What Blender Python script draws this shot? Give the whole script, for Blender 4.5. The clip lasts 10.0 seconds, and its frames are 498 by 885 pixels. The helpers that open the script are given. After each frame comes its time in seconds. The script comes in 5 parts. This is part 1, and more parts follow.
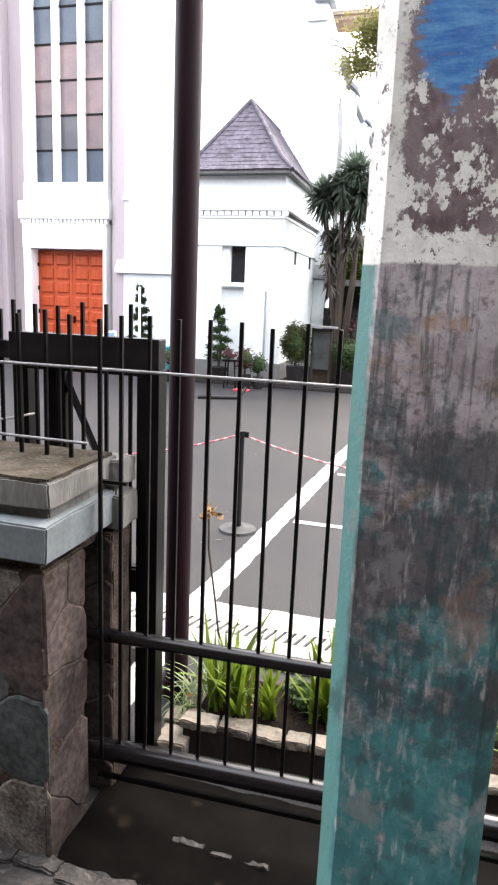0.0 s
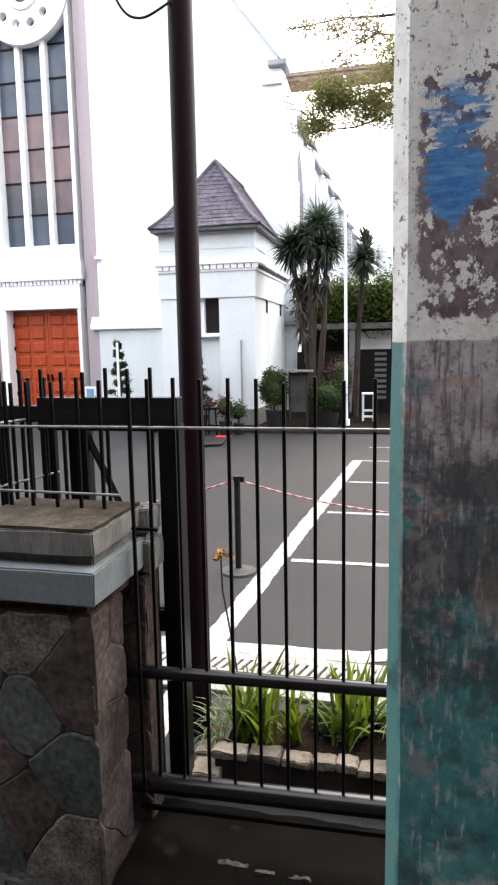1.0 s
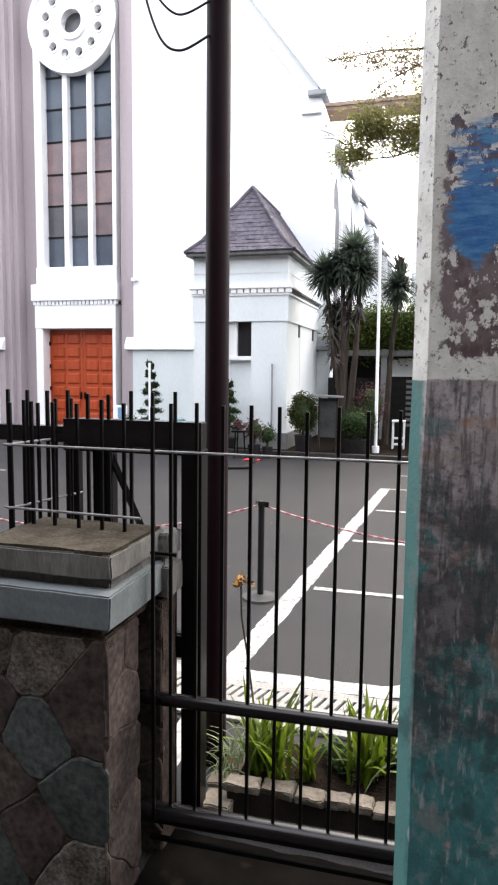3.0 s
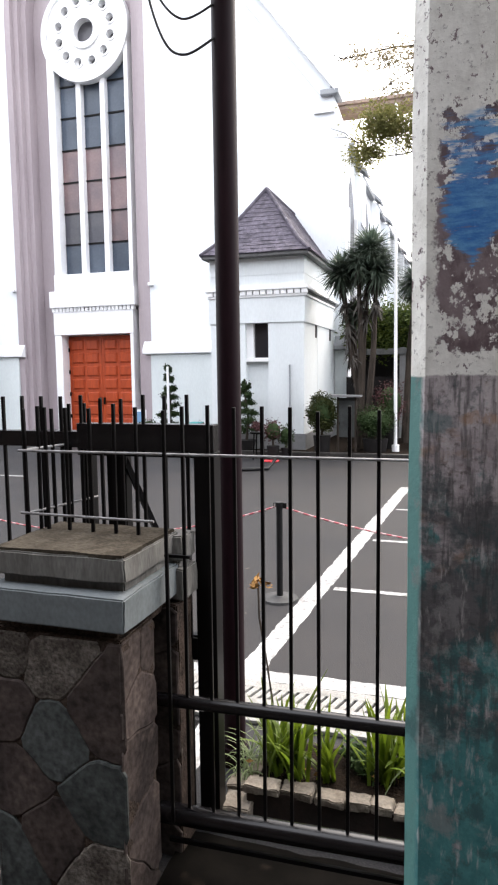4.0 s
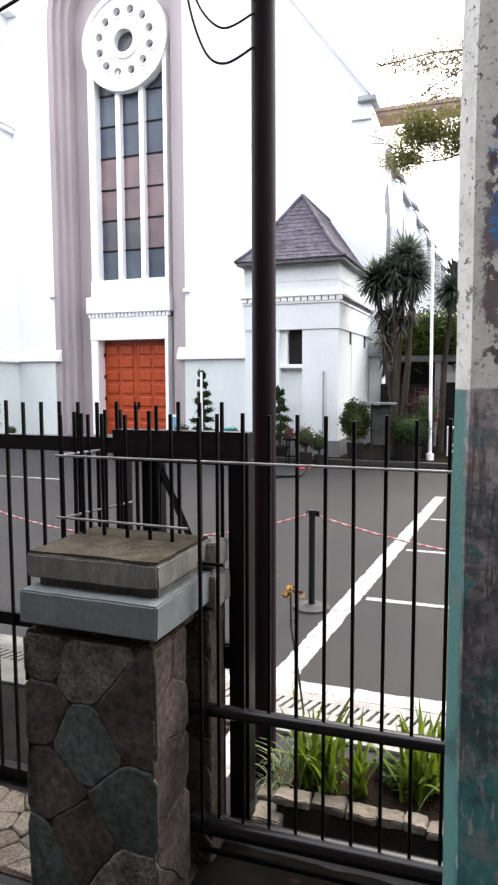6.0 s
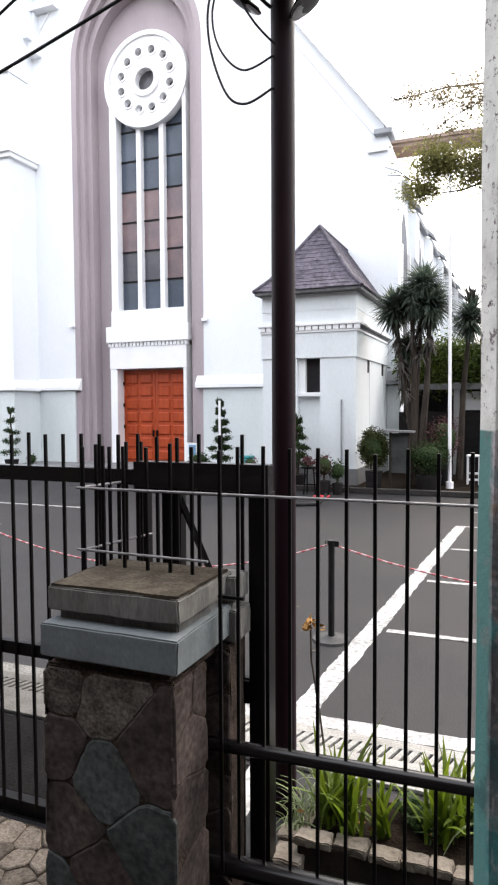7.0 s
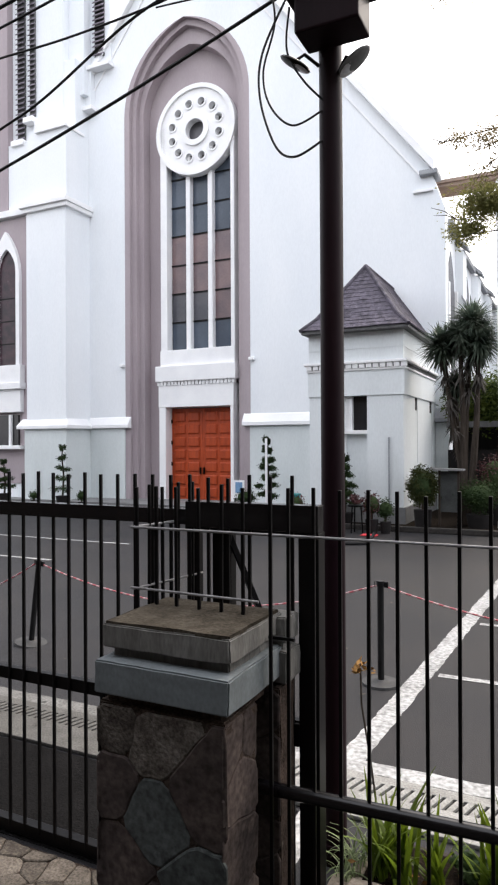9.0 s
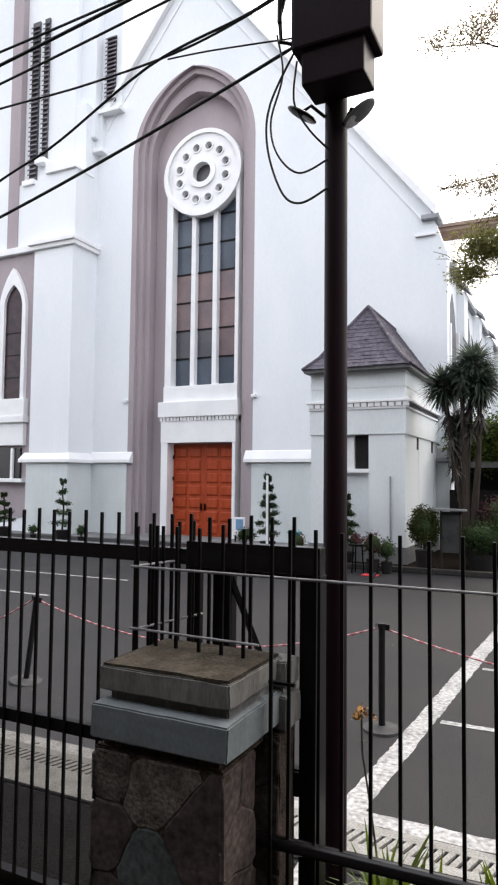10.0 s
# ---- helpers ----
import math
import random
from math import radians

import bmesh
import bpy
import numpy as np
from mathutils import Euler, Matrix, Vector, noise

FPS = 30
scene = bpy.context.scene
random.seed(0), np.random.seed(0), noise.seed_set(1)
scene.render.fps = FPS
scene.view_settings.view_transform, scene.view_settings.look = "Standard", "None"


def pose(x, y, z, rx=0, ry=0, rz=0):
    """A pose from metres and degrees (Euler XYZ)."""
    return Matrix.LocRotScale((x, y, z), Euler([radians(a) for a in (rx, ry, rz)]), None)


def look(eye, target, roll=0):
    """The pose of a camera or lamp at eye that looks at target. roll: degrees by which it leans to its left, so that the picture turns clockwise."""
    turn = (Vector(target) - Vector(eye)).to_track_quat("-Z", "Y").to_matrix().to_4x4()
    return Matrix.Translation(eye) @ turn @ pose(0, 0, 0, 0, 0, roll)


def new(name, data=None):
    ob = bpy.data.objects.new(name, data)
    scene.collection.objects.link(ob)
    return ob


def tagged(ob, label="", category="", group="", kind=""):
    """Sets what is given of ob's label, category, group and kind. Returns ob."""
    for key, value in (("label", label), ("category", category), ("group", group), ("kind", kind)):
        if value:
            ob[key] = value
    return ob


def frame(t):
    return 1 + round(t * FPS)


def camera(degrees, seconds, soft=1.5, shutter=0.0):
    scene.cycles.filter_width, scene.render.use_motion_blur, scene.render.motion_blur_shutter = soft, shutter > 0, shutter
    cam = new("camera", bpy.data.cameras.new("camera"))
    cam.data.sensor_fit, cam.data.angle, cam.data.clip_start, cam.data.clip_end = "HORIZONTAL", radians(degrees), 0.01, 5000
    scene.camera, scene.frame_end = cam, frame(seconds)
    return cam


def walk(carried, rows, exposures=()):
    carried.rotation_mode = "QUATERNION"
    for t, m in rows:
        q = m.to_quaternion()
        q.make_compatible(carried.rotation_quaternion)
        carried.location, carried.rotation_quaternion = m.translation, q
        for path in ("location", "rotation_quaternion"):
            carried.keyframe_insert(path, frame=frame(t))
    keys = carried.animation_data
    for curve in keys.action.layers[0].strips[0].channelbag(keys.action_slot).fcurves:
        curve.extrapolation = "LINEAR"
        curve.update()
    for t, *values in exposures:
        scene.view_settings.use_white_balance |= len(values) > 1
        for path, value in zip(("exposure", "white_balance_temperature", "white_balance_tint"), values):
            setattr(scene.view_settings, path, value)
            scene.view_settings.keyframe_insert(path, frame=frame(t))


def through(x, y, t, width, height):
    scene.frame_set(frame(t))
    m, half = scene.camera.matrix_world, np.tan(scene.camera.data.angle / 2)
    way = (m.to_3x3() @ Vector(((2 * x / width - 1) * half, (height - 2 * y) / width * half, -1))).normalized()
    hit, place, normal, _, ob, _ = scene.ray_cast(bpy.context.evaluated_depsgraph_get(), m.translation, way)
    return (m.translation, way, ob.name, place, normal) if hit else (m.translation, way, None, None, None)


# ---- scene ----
cam = camera(40.7, 10.0, soft=2.2)
PATH = [
    (0, (0.042, 0.039, 1.977), (-0.474, 1.927, 1.568), 2.4),
    (0.5, (-0.023, -0.19, 2.002), (-0.468, 1.729, 1.658), -1.9),
    (1, (-0.031, -0.257, 2.021), (-0.49, 1.67, 1.745), -1.0),
    (1.5, (-0.022, -0.258, 2.027), (-0.481, 1.674, 1.789), 1.1),
    (2, (-0.027, -0.259, 2.029), (-0.491, 1.673, 1.794), 0.7),
    (2.5, (-0.026, -0.247, 2.032), (-0.547, 1.672, 1.815), 0.2),
    (2.7, (-0.023, -0.237, 2.036), (-0.556, 1.679, 1.824), 0.6),
    (3.8, (0.021, -0.23, 2.039), (-0.569, 1.67, 1.836), -0.4),
    (4, (0.022, -0.222, 2.036), (-0.581, 1.674, 1.832), -0.7),
    (4.5, (0.025, -0.206, 2.044), (-0.6, 1.684, 1.847), -0.7),
    (5, (0.024, -0.219, 2.041), (-0.623, 1.663, 1.847), -0.4),
    (5.5, (0.013, -0.218, 2.044), (-0.651, 1.658, 1.841), -0.1),
    (6, (0.007, -0.213, 2.044), (-0.687, 1.654, 1.858), -0.2),
    (6.2, (0.006, -0.215, 2.046), (-0.704, 1.647, 1.88), -0.2),
    (7.3, (-0.003, -0.228, 2.071), (-0.761, 1.621, 1.987), 0.1),
    (7.5, (0.0, -0.254, 2.074), (-0.763, 1.594, 2.004), 0.6),
    (8, (0.017, -0.294, 2.1), (-0.752, 1.552, 2.051), 0.5),
    (8.5, (0.018, -0.311, 2.098), (-0.845, 1.493, 2.076), 0.2),
    (9, (0.002, -0.276, 2.086), (-0.868, 1.525, 2.092), -0.3),
    (9.5, (0.001, -0.281, 2.096), (-0.873, 1.517, 2.164), 0.2),
    (10, (-0.004, -0.281, 2.104), (-0.876, 1.515, 2.218), 0.6),
]
EXPOSURES = [(0, 3.58, 6500, 10), (0.6, 3.1, 6500, 10), (1.5, 2.85, 6500, 10), (2.5, 2.78, 6500, 10), (5.5, 2.8, 6500, 10), (6.2, 2.78, 6500, 10), (7.5, 2.45, 6500, 10), (10, 2.06, 6500, 10)]
walk(cam, [(t, look(eye, target, roll)) for t, eye, target, roll in PATH], EXPOSURES)

# ---- light ----
world = bpy.data.worlds.new("world")
scene.world = world
world.use_nodes = True
wn = world.node_tree
sky = wn.nodes.new("ShaderNodeTexSky")
sky.sky_type = "NISHITA"
sky.sun_disc = False
sky.sun_elevation = radians(50)
sky.sun_rotation = radians(20)
sky.air_density, sky.dust_density, sky.ozone_density = 1.2, 9.0, 0.8
veil = wn.nodes.new("ShaderNodeMix")  # bright overcast veil over the sky
veil.data_type = "RGBA"
veil.inputs["Factor"].default_value = 0.75
veil.inputs["B"].default_value = (4.0, 4.0, 4.15, 1)
wn.links.new(sky.outputs["Color"], veil.inputs["A"])
wn.links.new(veil.outputs["Result"], wn.nodes["Background"].inputs["Color"])
wn.nodes["Background"].inputs["Strength"].default_value = 0.15
sun = new("sun", bpy.data.lights.new("sun", "SUN"))
sun.data.energy, sun.data.angle, sun.data.color = 0.5, radians(40), (1.0, 0.97, 0.93)
sun.matrix_world = look((0, 0, 30), (-0.34 * 20, -0.94 * 20, 30 - 1.19 * 20))


# ---- materials ----
def rgb(c):
    return (c[0], c[1], c[2], 1.0)


def mat(name, a, b=None, rough=0.7, metal=0.0, scale=6.0, fine=60.0, bump=0.15, depth=0.004, c=None, stretch=(1, 1, 1), island=0.0, grain=0.2, through=0.0, gloss=0.35):
    """Two-scale mottled surface: a and b mixed by broad noise, fine grain and relief on top."""
    m = bpy.data.materials.new(name)
    m.use_nodes = True
    nt = m.node_tree
    bs = nt.nodes["Principled BSDF"]
    bs.inputs["Roughness"].default_value, bs.inputs["Metallic"].default_value = rough, metal
    bs.inputs["Specular IOR Level"].default_value = gloss
    b = b or tuple(v * 0.75 for v in a)
    co = nt.nodes.new("ShaderNodeTexCoord")
    mp = nt.nodes.new("ShaderNodeMapping")
    mp.inputs["Scale"].default_value = stretch
    nt.links.new(co.outputs["Object"], mp.inputs["Vector"])
    n1, n2 = nt.nodes.new("ShaderNodeTexNoise"), nt.nodes.new("ShaderNodeTexNoise")
    for n, s, d in ((n1, scale, 5), (n2, fine, 4)):
        n.inputs["Scale"].default_value, n.inputs["Detail"].default_value = s, d
        nt.links.new(mp.outputs["Vector"], n.inputs["Vector"])
    r1 = nt.nodes.new("ShaderNodeValToRGB")
    r1.color_ramp.elements[0].position, r1.color_ramp.elements[1].position = 0.36, 0.66
    r1.color_ramp.elements[0].color, r1.color_ramp.elements[1].color = rgb(a), rgb(b)
    if c:
        e = r1.color_ramp.elements.new(0.74)
        e.color = rgb(c)
    nt.links.new(n1.outputs["Fac"], r1.inputs["Fac"])
    mx = nt.nodes.new("ShaderNodeMix")
    mx.data_type, mx.blend_type = "RGBA", "MULTIPLY"
    mx.inputs["Factor"].default_value = 1.0
    r2 = nt.nodes.new("ShaderNodeValToRGB")
    r2.color_ramp.elements[0].position, r2.color_ramp.elements[1].position = 0.3, 0.7
    r2.color_ramp.elements[0].color, r2.color_ramp.elements[1].color = (1 - grain, 1 - grain, 1 - grain, 1), (1 + grain / 2, 1 + grain / 2, 1 + grain / 2, 1)
    nt.links.new(n2.outputs["Fac"], r2.inputs["Fac"])
    nt.links.new(r1.outputs["Color"], mx.inputs["A"])
    nt.links.new(r2.outputs["Color"], mx.inputs["B"])
    out = mx.outputs["Result"]
    if island:
        oi = nt.nodes.new("ShaderNodeObjectInfo")
        hs = nt.nodes.new("ShaderNodeHueSaturation")
        mr = nt.nodes.new("ShaderNodeMapRange")
        mr.inputs["To Min"].default_value, mr.inputs["To Max"].default_value = 1 - island, 1 + island
        nt.links.new(oi.outputs["Random"], mr.inputs["Value"])
        nt.links.new(mr.outputs["Result"], hs.inputs["Value"])
        nt.links.new(out, hs.inputs["Color"])
        out = hs.outputs["Color"]
    nt.links.new(out, bs.inputs["Base Color"])
    if bump:
        bp = nt.nodes.new("ShaderNodeBump")
        bp.inputs["Strength"].default_value, bp.inputs["Distance"].default_value = bump, depth
        nt.links.new(n2.outputs["Fac"], bp.inputs["Height"])
        nt.links.new(bp.outputs["Normal"], bs.inputs["Normal"])
    if through:
        tr, sh = nt.nodes.new("ShaderNodeBsdfTranslucent"), nt.nodes.new("ShaderNodeMixShader")
        sh.inputs["Fac"].default_value = through
        nt.links.new(out, tr.inputs["Color"])
        nt.links.new(bs.outputs["BSDF"], sh.inputs[1])
        nt.links.new(tr.outputs["BSDF"], sh.inputs[2])
        nt.links.new(sh.outputs["Shader"], nt.nodes["Material Output"].inputs["Surface"])
    return m


WHITE = mat("white_wall_paint", (0.8, 0.82, 0.84), (0.74, 0.77, 0.8), 0.75, scale=0.5, fine=25, bump=0.03, stretch=(1, 1, 0.35), grain=0.03)
FOOT = mat("weathered_white_paint", (0.66, 0.70, 0.70), (0.58, 0.62, 0.62), 0.8, scale=0.9, fine=25, bump=0.04, stretch=(1, 1, 0.4), grain=0.05, c=(0.52, 0.55, 0.54))
ANNEX = mat("annex_white_paint", (0.72, 0.755, 0.765), (0.66, 0.69, 0.70), 0.8, scale=0.8, fine=25, bump=0.04, stretch=(1, 1, 0.35), grain=0.05, c=(0.6, 0.63, 0.63))
TRIM = mat("white_trim_paint", (0.86, 0.86, 0.86), (0.8, 0.8, 0.81), 0.6, scale=1.5, fine=30, bump=0.03, grain=0.03)
MAUVE = mat("mauve_wall_paint", (0.40, 0.345, 0.36), (0.345, 0.295, 0.312), 0.8, scale=0.8, fine=20, bump=0.04, stretch=(1, 1, 0.3), grain=0.05)
PLINTH = mat("grey_plinth_paint", (0.2, 0.2, 0.2), (0.14, 0.14, 0.14), 0.8, scale=2)
ASPHALT = mat("asphalt", (0.0205, 0.0205, 0.0225), (0.0275, 0.0258, 0.026), 0.62, scale=0.6, fine=95, gloss=0.13, bump=0.45, depth=0.006, c=(0.016, 0.016, 0.018), grain=0.5)
TARMAC = mat("darker_tarmac", (0.0085, 0.008, 0.008), (0.0055, 0.0052, 0.0052), 0.85, scale=3, fine=70, gloss=0.03, bump=0.6, depth=0.008, c=(0.018, 0.017, 0.017), grain=0.6)
LINE = mat("worn_white_road_paint", (0.36, 0.36, 0.355), (0.27, 0.27, 0.265), 0.8, scale=3.2, fine=26, bump=0.2, c=(0.14, 0.14, 0.14), grain=0.55, gloss=0.15)
LINEO = mat("darker_road_paint", (0.115, 0.112, 0.106), (0.16, 0.157, 0.15), 0.85, scale=6, fine=60, bump=0.1, c=(0.045, 0.045, 0.042), grain=0.45, gloss=0.08)
DRAINW = mat("painted_drain_concrete", (0.27, 0.265, 0.25), (0.19, 0.185, 0.172), 0.85, scale=6, fine=80, c=(0.075, 0.07, 0.062), grain=0.4, gloss=0.2)
DRAING = mat("darker_drain_concrete", (0.105, 0.102, 0.095), (0.075, 0.072, 0.067), 0.9, scale=6, fine=80, c=(0.035, 0.033, 0.03), grain=0.45, gloss=0.08)
# near-black colour that stands for shade inside drain slots and annex notches
DARK = mat("slot_and_notch_shade", (0.003, 0.003, 0.003), (0.005, 0.005, 0.005), 0.9, scale=8)
IRON = mat("black_painted_iron", (0.0022, 0.002, 0.0023), (0.0035, 0.003, 0.0032), 0.34, scale=9, fine=120, bump=0.12, depth=0.001, c=(0.006, 0.004, 0.0038), gloss=0.12)
IRONW = mat("wet_black_iron", (0.003, 0.0028, 0.0035), (0.005, 0.0045, 0.005), 0.24, scale=9, fine=120, bump=0.1, depth=0.001, c=(0.008, 0.006, 0.006), gloss=0.4)
GALV = mat("wet_grey_wire", (0.22, 0.22, 0.225), (0.12, 0.115, 0.115), 0.4, scale=14, fine=80, bump=0.05, c=(0.03, 0.022, 0.02))
STEEL = mat("maroon_black_steel", (0.009, 0.0032, 0.005), (0.013, 0.005, 0.0072), 0.5, scale=4, fine=60, bump=0.08, depth=0.001, stretch=(1, 1, 0.2), gloss=0.09)
CAP = mat("weathered_cap_concrete", (0.105, 0.100, 0.092), (0.150, 0.145, 0.136), 0.9, scale=9, fine=60, bump=0.3, depth=0.004, c=(0.055, 0.051, 0.044), stretch=(1.6, 1.6, 0.4), grain=0.25, gloss=0.15)
CAPTOP = mat("mossy_cap_concrete", (0.034, 0.0285, 0.0215), (0.062, 0.053, 0.041), 0.95, scale=11, fine=60, bump=0.6, depth=0.008, c=(0.020, 0.019, 0.013), grain=0.4, gloss=0.05)
CAPBLUE = mat("blue_grey_cap_concrete", (0.135, 0.150, 0.156), (0.105, 0.116, 0.120), 0.9, scale=6, fine=70, bump=0.15, depth=0.003, c=(0.085, 0.085, 0.082), stretch=(1, 1, 0.7), grain=0.15, gloss=0.15)
MORTAR = mat("grimy_mortar", (0.062, 0.045, 0.036), (0.028, 0.021, 0.0175), 0.95, scale=14, fine=90, bump=0.7, depth=0.01, c=(0.09, 0.076, 0.064), grain=0.5, gloss=0.06)
STONE = mat("brown_flagstone", (0.074, 0.058, 0.052), (0.031, 0.025, 0.024), 0.85, scale=5, fine=38, bump=0.45, depth=0.006, c=(0.10, 0.078, 0.068), island=0.3, grain=0.45, gloss=0.04)
STONEG = mat("blue_grey_flagstone", (0.050, 0.054, 0.052), (0.081, 0.088, 0.086), 0.85, scale=6, fine=38, bump=0.45, depth=0.006, c=(0.023, 0.023, 0.025), island=0.2, grain=0.45, gloss=0.04)
STONEP = mat("pale_flagstone", (0.062, 0.052, 0.045), (0.13, 0.115, 0.10), 0.85, scale=12, fine=70, bump=0.8, depth=0.008, c=(0.17, 0.155, 0.14), island=0.15, grain=0.55, gloss=0.05)
STONEB = mat("pale_edging_stone", (0.19, 0.165, 0.135), (0.135, 0.115, 0.093), 0.9, scale=8, fine=80, bump=0.4, depth=0.008, c=(0.11, 0.094, 0.075), island=0.25, grain=0.22, gloss=0.12)
PAVE = mat("pavement_cobble", (0.125, 0.108, 0.09), (0.08, 0.068, 0.057), 0.9, scale=12, fine=80, bump=0.6, depth=0.008, island=0.4, grain=0.5, gloss=0.1)
WET = mat("wet_dark_concrete", (0.0032, 0.0026, 0.0021), (0.0018, 0.0015, 0.0012), 0.75, scale=7, fine=22, bump=0.25, depth=0.006, c=(0.012, 0.0092, 0.007), grain=0.4, gloss=0.03)
KERB = mat("broken_kerb_concrete", (0.040, 0.036, 0.033), (0.018, 0.016, 0.0145), 0.6, scale=13, fine=60, bump=0.6, depth=0.01, c=(0.12, 0.113, 0.106), grain=0.5, gloss=0.25)
EDGEP = mat("chipped_pale_concrete", (0.06, 0.055, 0.052), (0.03, 0.027, 0.025), 0.7, scale=18, fine=70, bump=0.5, c=(0.15, 0.14, 0.135), grain=0.5, gloss=0.2)
SOIL = mat("dark_soil", (0.0085, 0.006, 0.0042), (0.014, 0.0095, 0.0065), 0.95, scale=12, fine=60, bump=0.9, depth=0.02, gloss=0.05)
BRICKD = mat("dark_bed_wall", (0.0224, 0.0140, 0.0105), (0.0140, 0.0098, 0.0077), 0.85, scale=9, fine=60, bump=0.5, depth=0.006)
SLATE = mat("purple_grey_slate_roof", (0.092, 0.082, 0.104), (0.050, 0.044, 0.057), 0.8, scale=2.2, fine=9, bump=0.8, depth=0.03, c=(0.20, 0.19, 0.21), island=0.25, grain=0.45, gloss=0.25)
ROOFB = mat("grey_brown_roof_tile", (0.30, 0.235, 0.195), (0.22, 0.175, 0.15), 0.85, scale=1, fine=8, bump=0.5, depth=0.03)
DOORW = mat("orange_varnished_wood", (0.40, 0.055, 0.009), (0.30, 0.038, 0.006), 0.5, scale=2.5, fine=30, bump=0.15, depth=0.003, stretch=(4, 4, 0.5))
LOUVRE = mat("grey_violet_louvre", (0.24, 0.215, 0.25), (0.18, 0.16, 0.19), 0.7, scale=3)
GLASSB = mat("blue_leaded_glass", (0.075, 0.094, 0.124), (0.056, 0.071, 0.098), 0.25, scale=1.2, fine=14, grain=0.08, bump=0.1, depth=0.01, island=0.2)
GLASSP = mat("pink_leaded_glass", (0.210, 0.143, 0.143), (0.150, 0.112, 0.120), 0.25, scale=1.2, fine=14, grain=0.08, bump=0.1, depth=0.01, island=0.2)
GLASSG = mat("grey_leaded_glass", (0.098, 0.095, 0.105), (0.070, 0.070, 0.084), 0.25, scale=1.2, fine=14, grain=0.08, bump=0.1, depth=0.01, island=0.2)
GLASSR = mat("dark_red_leaded_glass", (0.028, 0.018, 0.024), (0.055, 0.028, 0.036), 0.25, scale=3, fine=14, bump=0.1, c=(0.12, 0.10, 0.115), gloss=0.25)
GLASSD = mat("dark_window_glass", (0.02, 0.02, 0.022), (0.03, 0.028, 0.03), 0.15, scale=2, bump=0)
BLACKP = mat("black_plastic", (0.006, 0.006, 0.0065), (0.010, 0.010, 0.0105), 0.5, scale=8, bump=0.05, gloss=0.2)
GREYR = mat("grey_painted_metal", (0.13, 0.13, 0.13), (0.09, 0.09, 0.09), 0.7, scale=8)
RUBBER = mat("grey_rubber_base", (0.055, 0.055, 0.055), (0.035, 0.035, 0.035), 0.7, scale=8, gloss=0.2)
ROPER = mat("red_plastic_chain", (0.42, 0.10, 0.12), (0.36, 0.08, 0.095), 0.6, scale=20, bump=0)
ROPEW = mat("white_plastic_chain", (0.52, 0.34, 0.35), (0.46, 0.29, 0.3), 0.6, scale=20, bump=0)
LEAFL = mat("bright_lily_leaf", (0.065, 0.11, 0.008), (0.14, 0.185, 0.014), 0.5, scale=4, fine=40, bump=0.1, stretch=(1, 1, 0.4), island=0.35, through=0.45)
LEAFV = mat("variegated_grass_leaf", (0.18, 0.22, 0.11), (0.10, 0.14, 0.05), 0.5, scale=8, fine=40, bump=0.1, island=0.3, through=0.45)
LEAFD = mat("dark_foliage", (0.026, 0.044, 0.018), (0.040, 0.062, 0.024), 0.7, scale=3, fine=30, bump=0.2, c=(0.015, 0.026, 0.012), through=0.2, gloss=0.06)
LEAFY = mat("yellow_green_foliage", (0.25, 0.235, 0.085), (0.17, 0.17, 0.06), 0.6, scale=1.2, fine=12, bump=0.1, c=(0.20, 0.15, 0.075), through=0.5, gloss=0.2)
LEAFH = mat("clipped_hedge_leaf", (0.085, 0.11, 0.02), (0.05, 0.075, 0.018), 0.6, scale=1.5, fine=12, bump=0.1, c=(0.02, 0.035, 0.01), through=0.35, gloss=0.15)
# brown-olive for sprays against the sky, backlight and sky wash put into the colour
LEAFB = mat("backlit_spray_leaf", (0.22, 0.18, 0.11), (0.16, 0.135, 0.08), 0.6, scale=1.2, fine=12, bump=0.1, c=(0.22, 0.18, 0.11), through=0.5, gloss=0.2)
# grey of caps and pipe; also paints shade onto white ledges and cornices
LEAD = mat("grey_lead_and_ledge_shade", (0.33, 0.34, 0.36), (0.26, 0.27, 0.285), 0.7, scale=2)
LEAFM = mat("clipped_olive_foliage", (0.032, 0.040, 0.014), (0.055, 0.062, 0.021), 0.7, scale=5, fine=30, bump=0.1, c=(0.018, 0.024, 0.009), through=0.2, gloss=0.08)
LEAFP = mat("spiky_palm_leaf", (0.06, 0.085, 0.062), (0.125, 0.15, 0.115), 0.55, scale=3, fine=30, bump=0.1, through=0.45, gloss=0.25)
DEADL = mat("dead_palm_leaf", (0.10, 0.09, 0.082), (0.04, 0.035, 0.032), 0.85, scale=4, gloss=0.1)
LEAFR = mat("red_foliage", (0.07, 0.014, 0.016), (0.04, 0.012, 0.012), 0.6, scale=6)
STRAW = mat("dry_orange_leaf", (0.27, 0.15, 0.05), (0.18, 0.09, 0.03), 0.85, scale=20, gloss=0.1)
BARK = mat("grey_brown_bark", (0.065, 0.052, 0.042), (0.032, 0.026, 0.022), 0.9, scale=5, fine=40, bump=0.7, depth=0.02, stretch=(2, 2, 0.4), gloss=0.1)
POTC = mat("dark_pot_and_shade", (0.016, 0.014, 0.014), (0.011, 0.010, 0.010), 0.7, scale=6, gloss=0.15)
CABLE = mat("black_cable_sheath", (0.008, 0.008, 0.009), (0.012, 0.012, 0.012), 0.5, scale=20, bump=0, gloss=0.2)
BOARD = mat("grey_notice_board", (0.06, 0.064, 0.062), (0.03, 0.033, 0.032), 0.8, scale=3, fine=30)
TEAL = mat("teal_plastic", (0.05, 0.42, 0.42), (0.04, 0.36, 0.36), 0.5, scale=6)
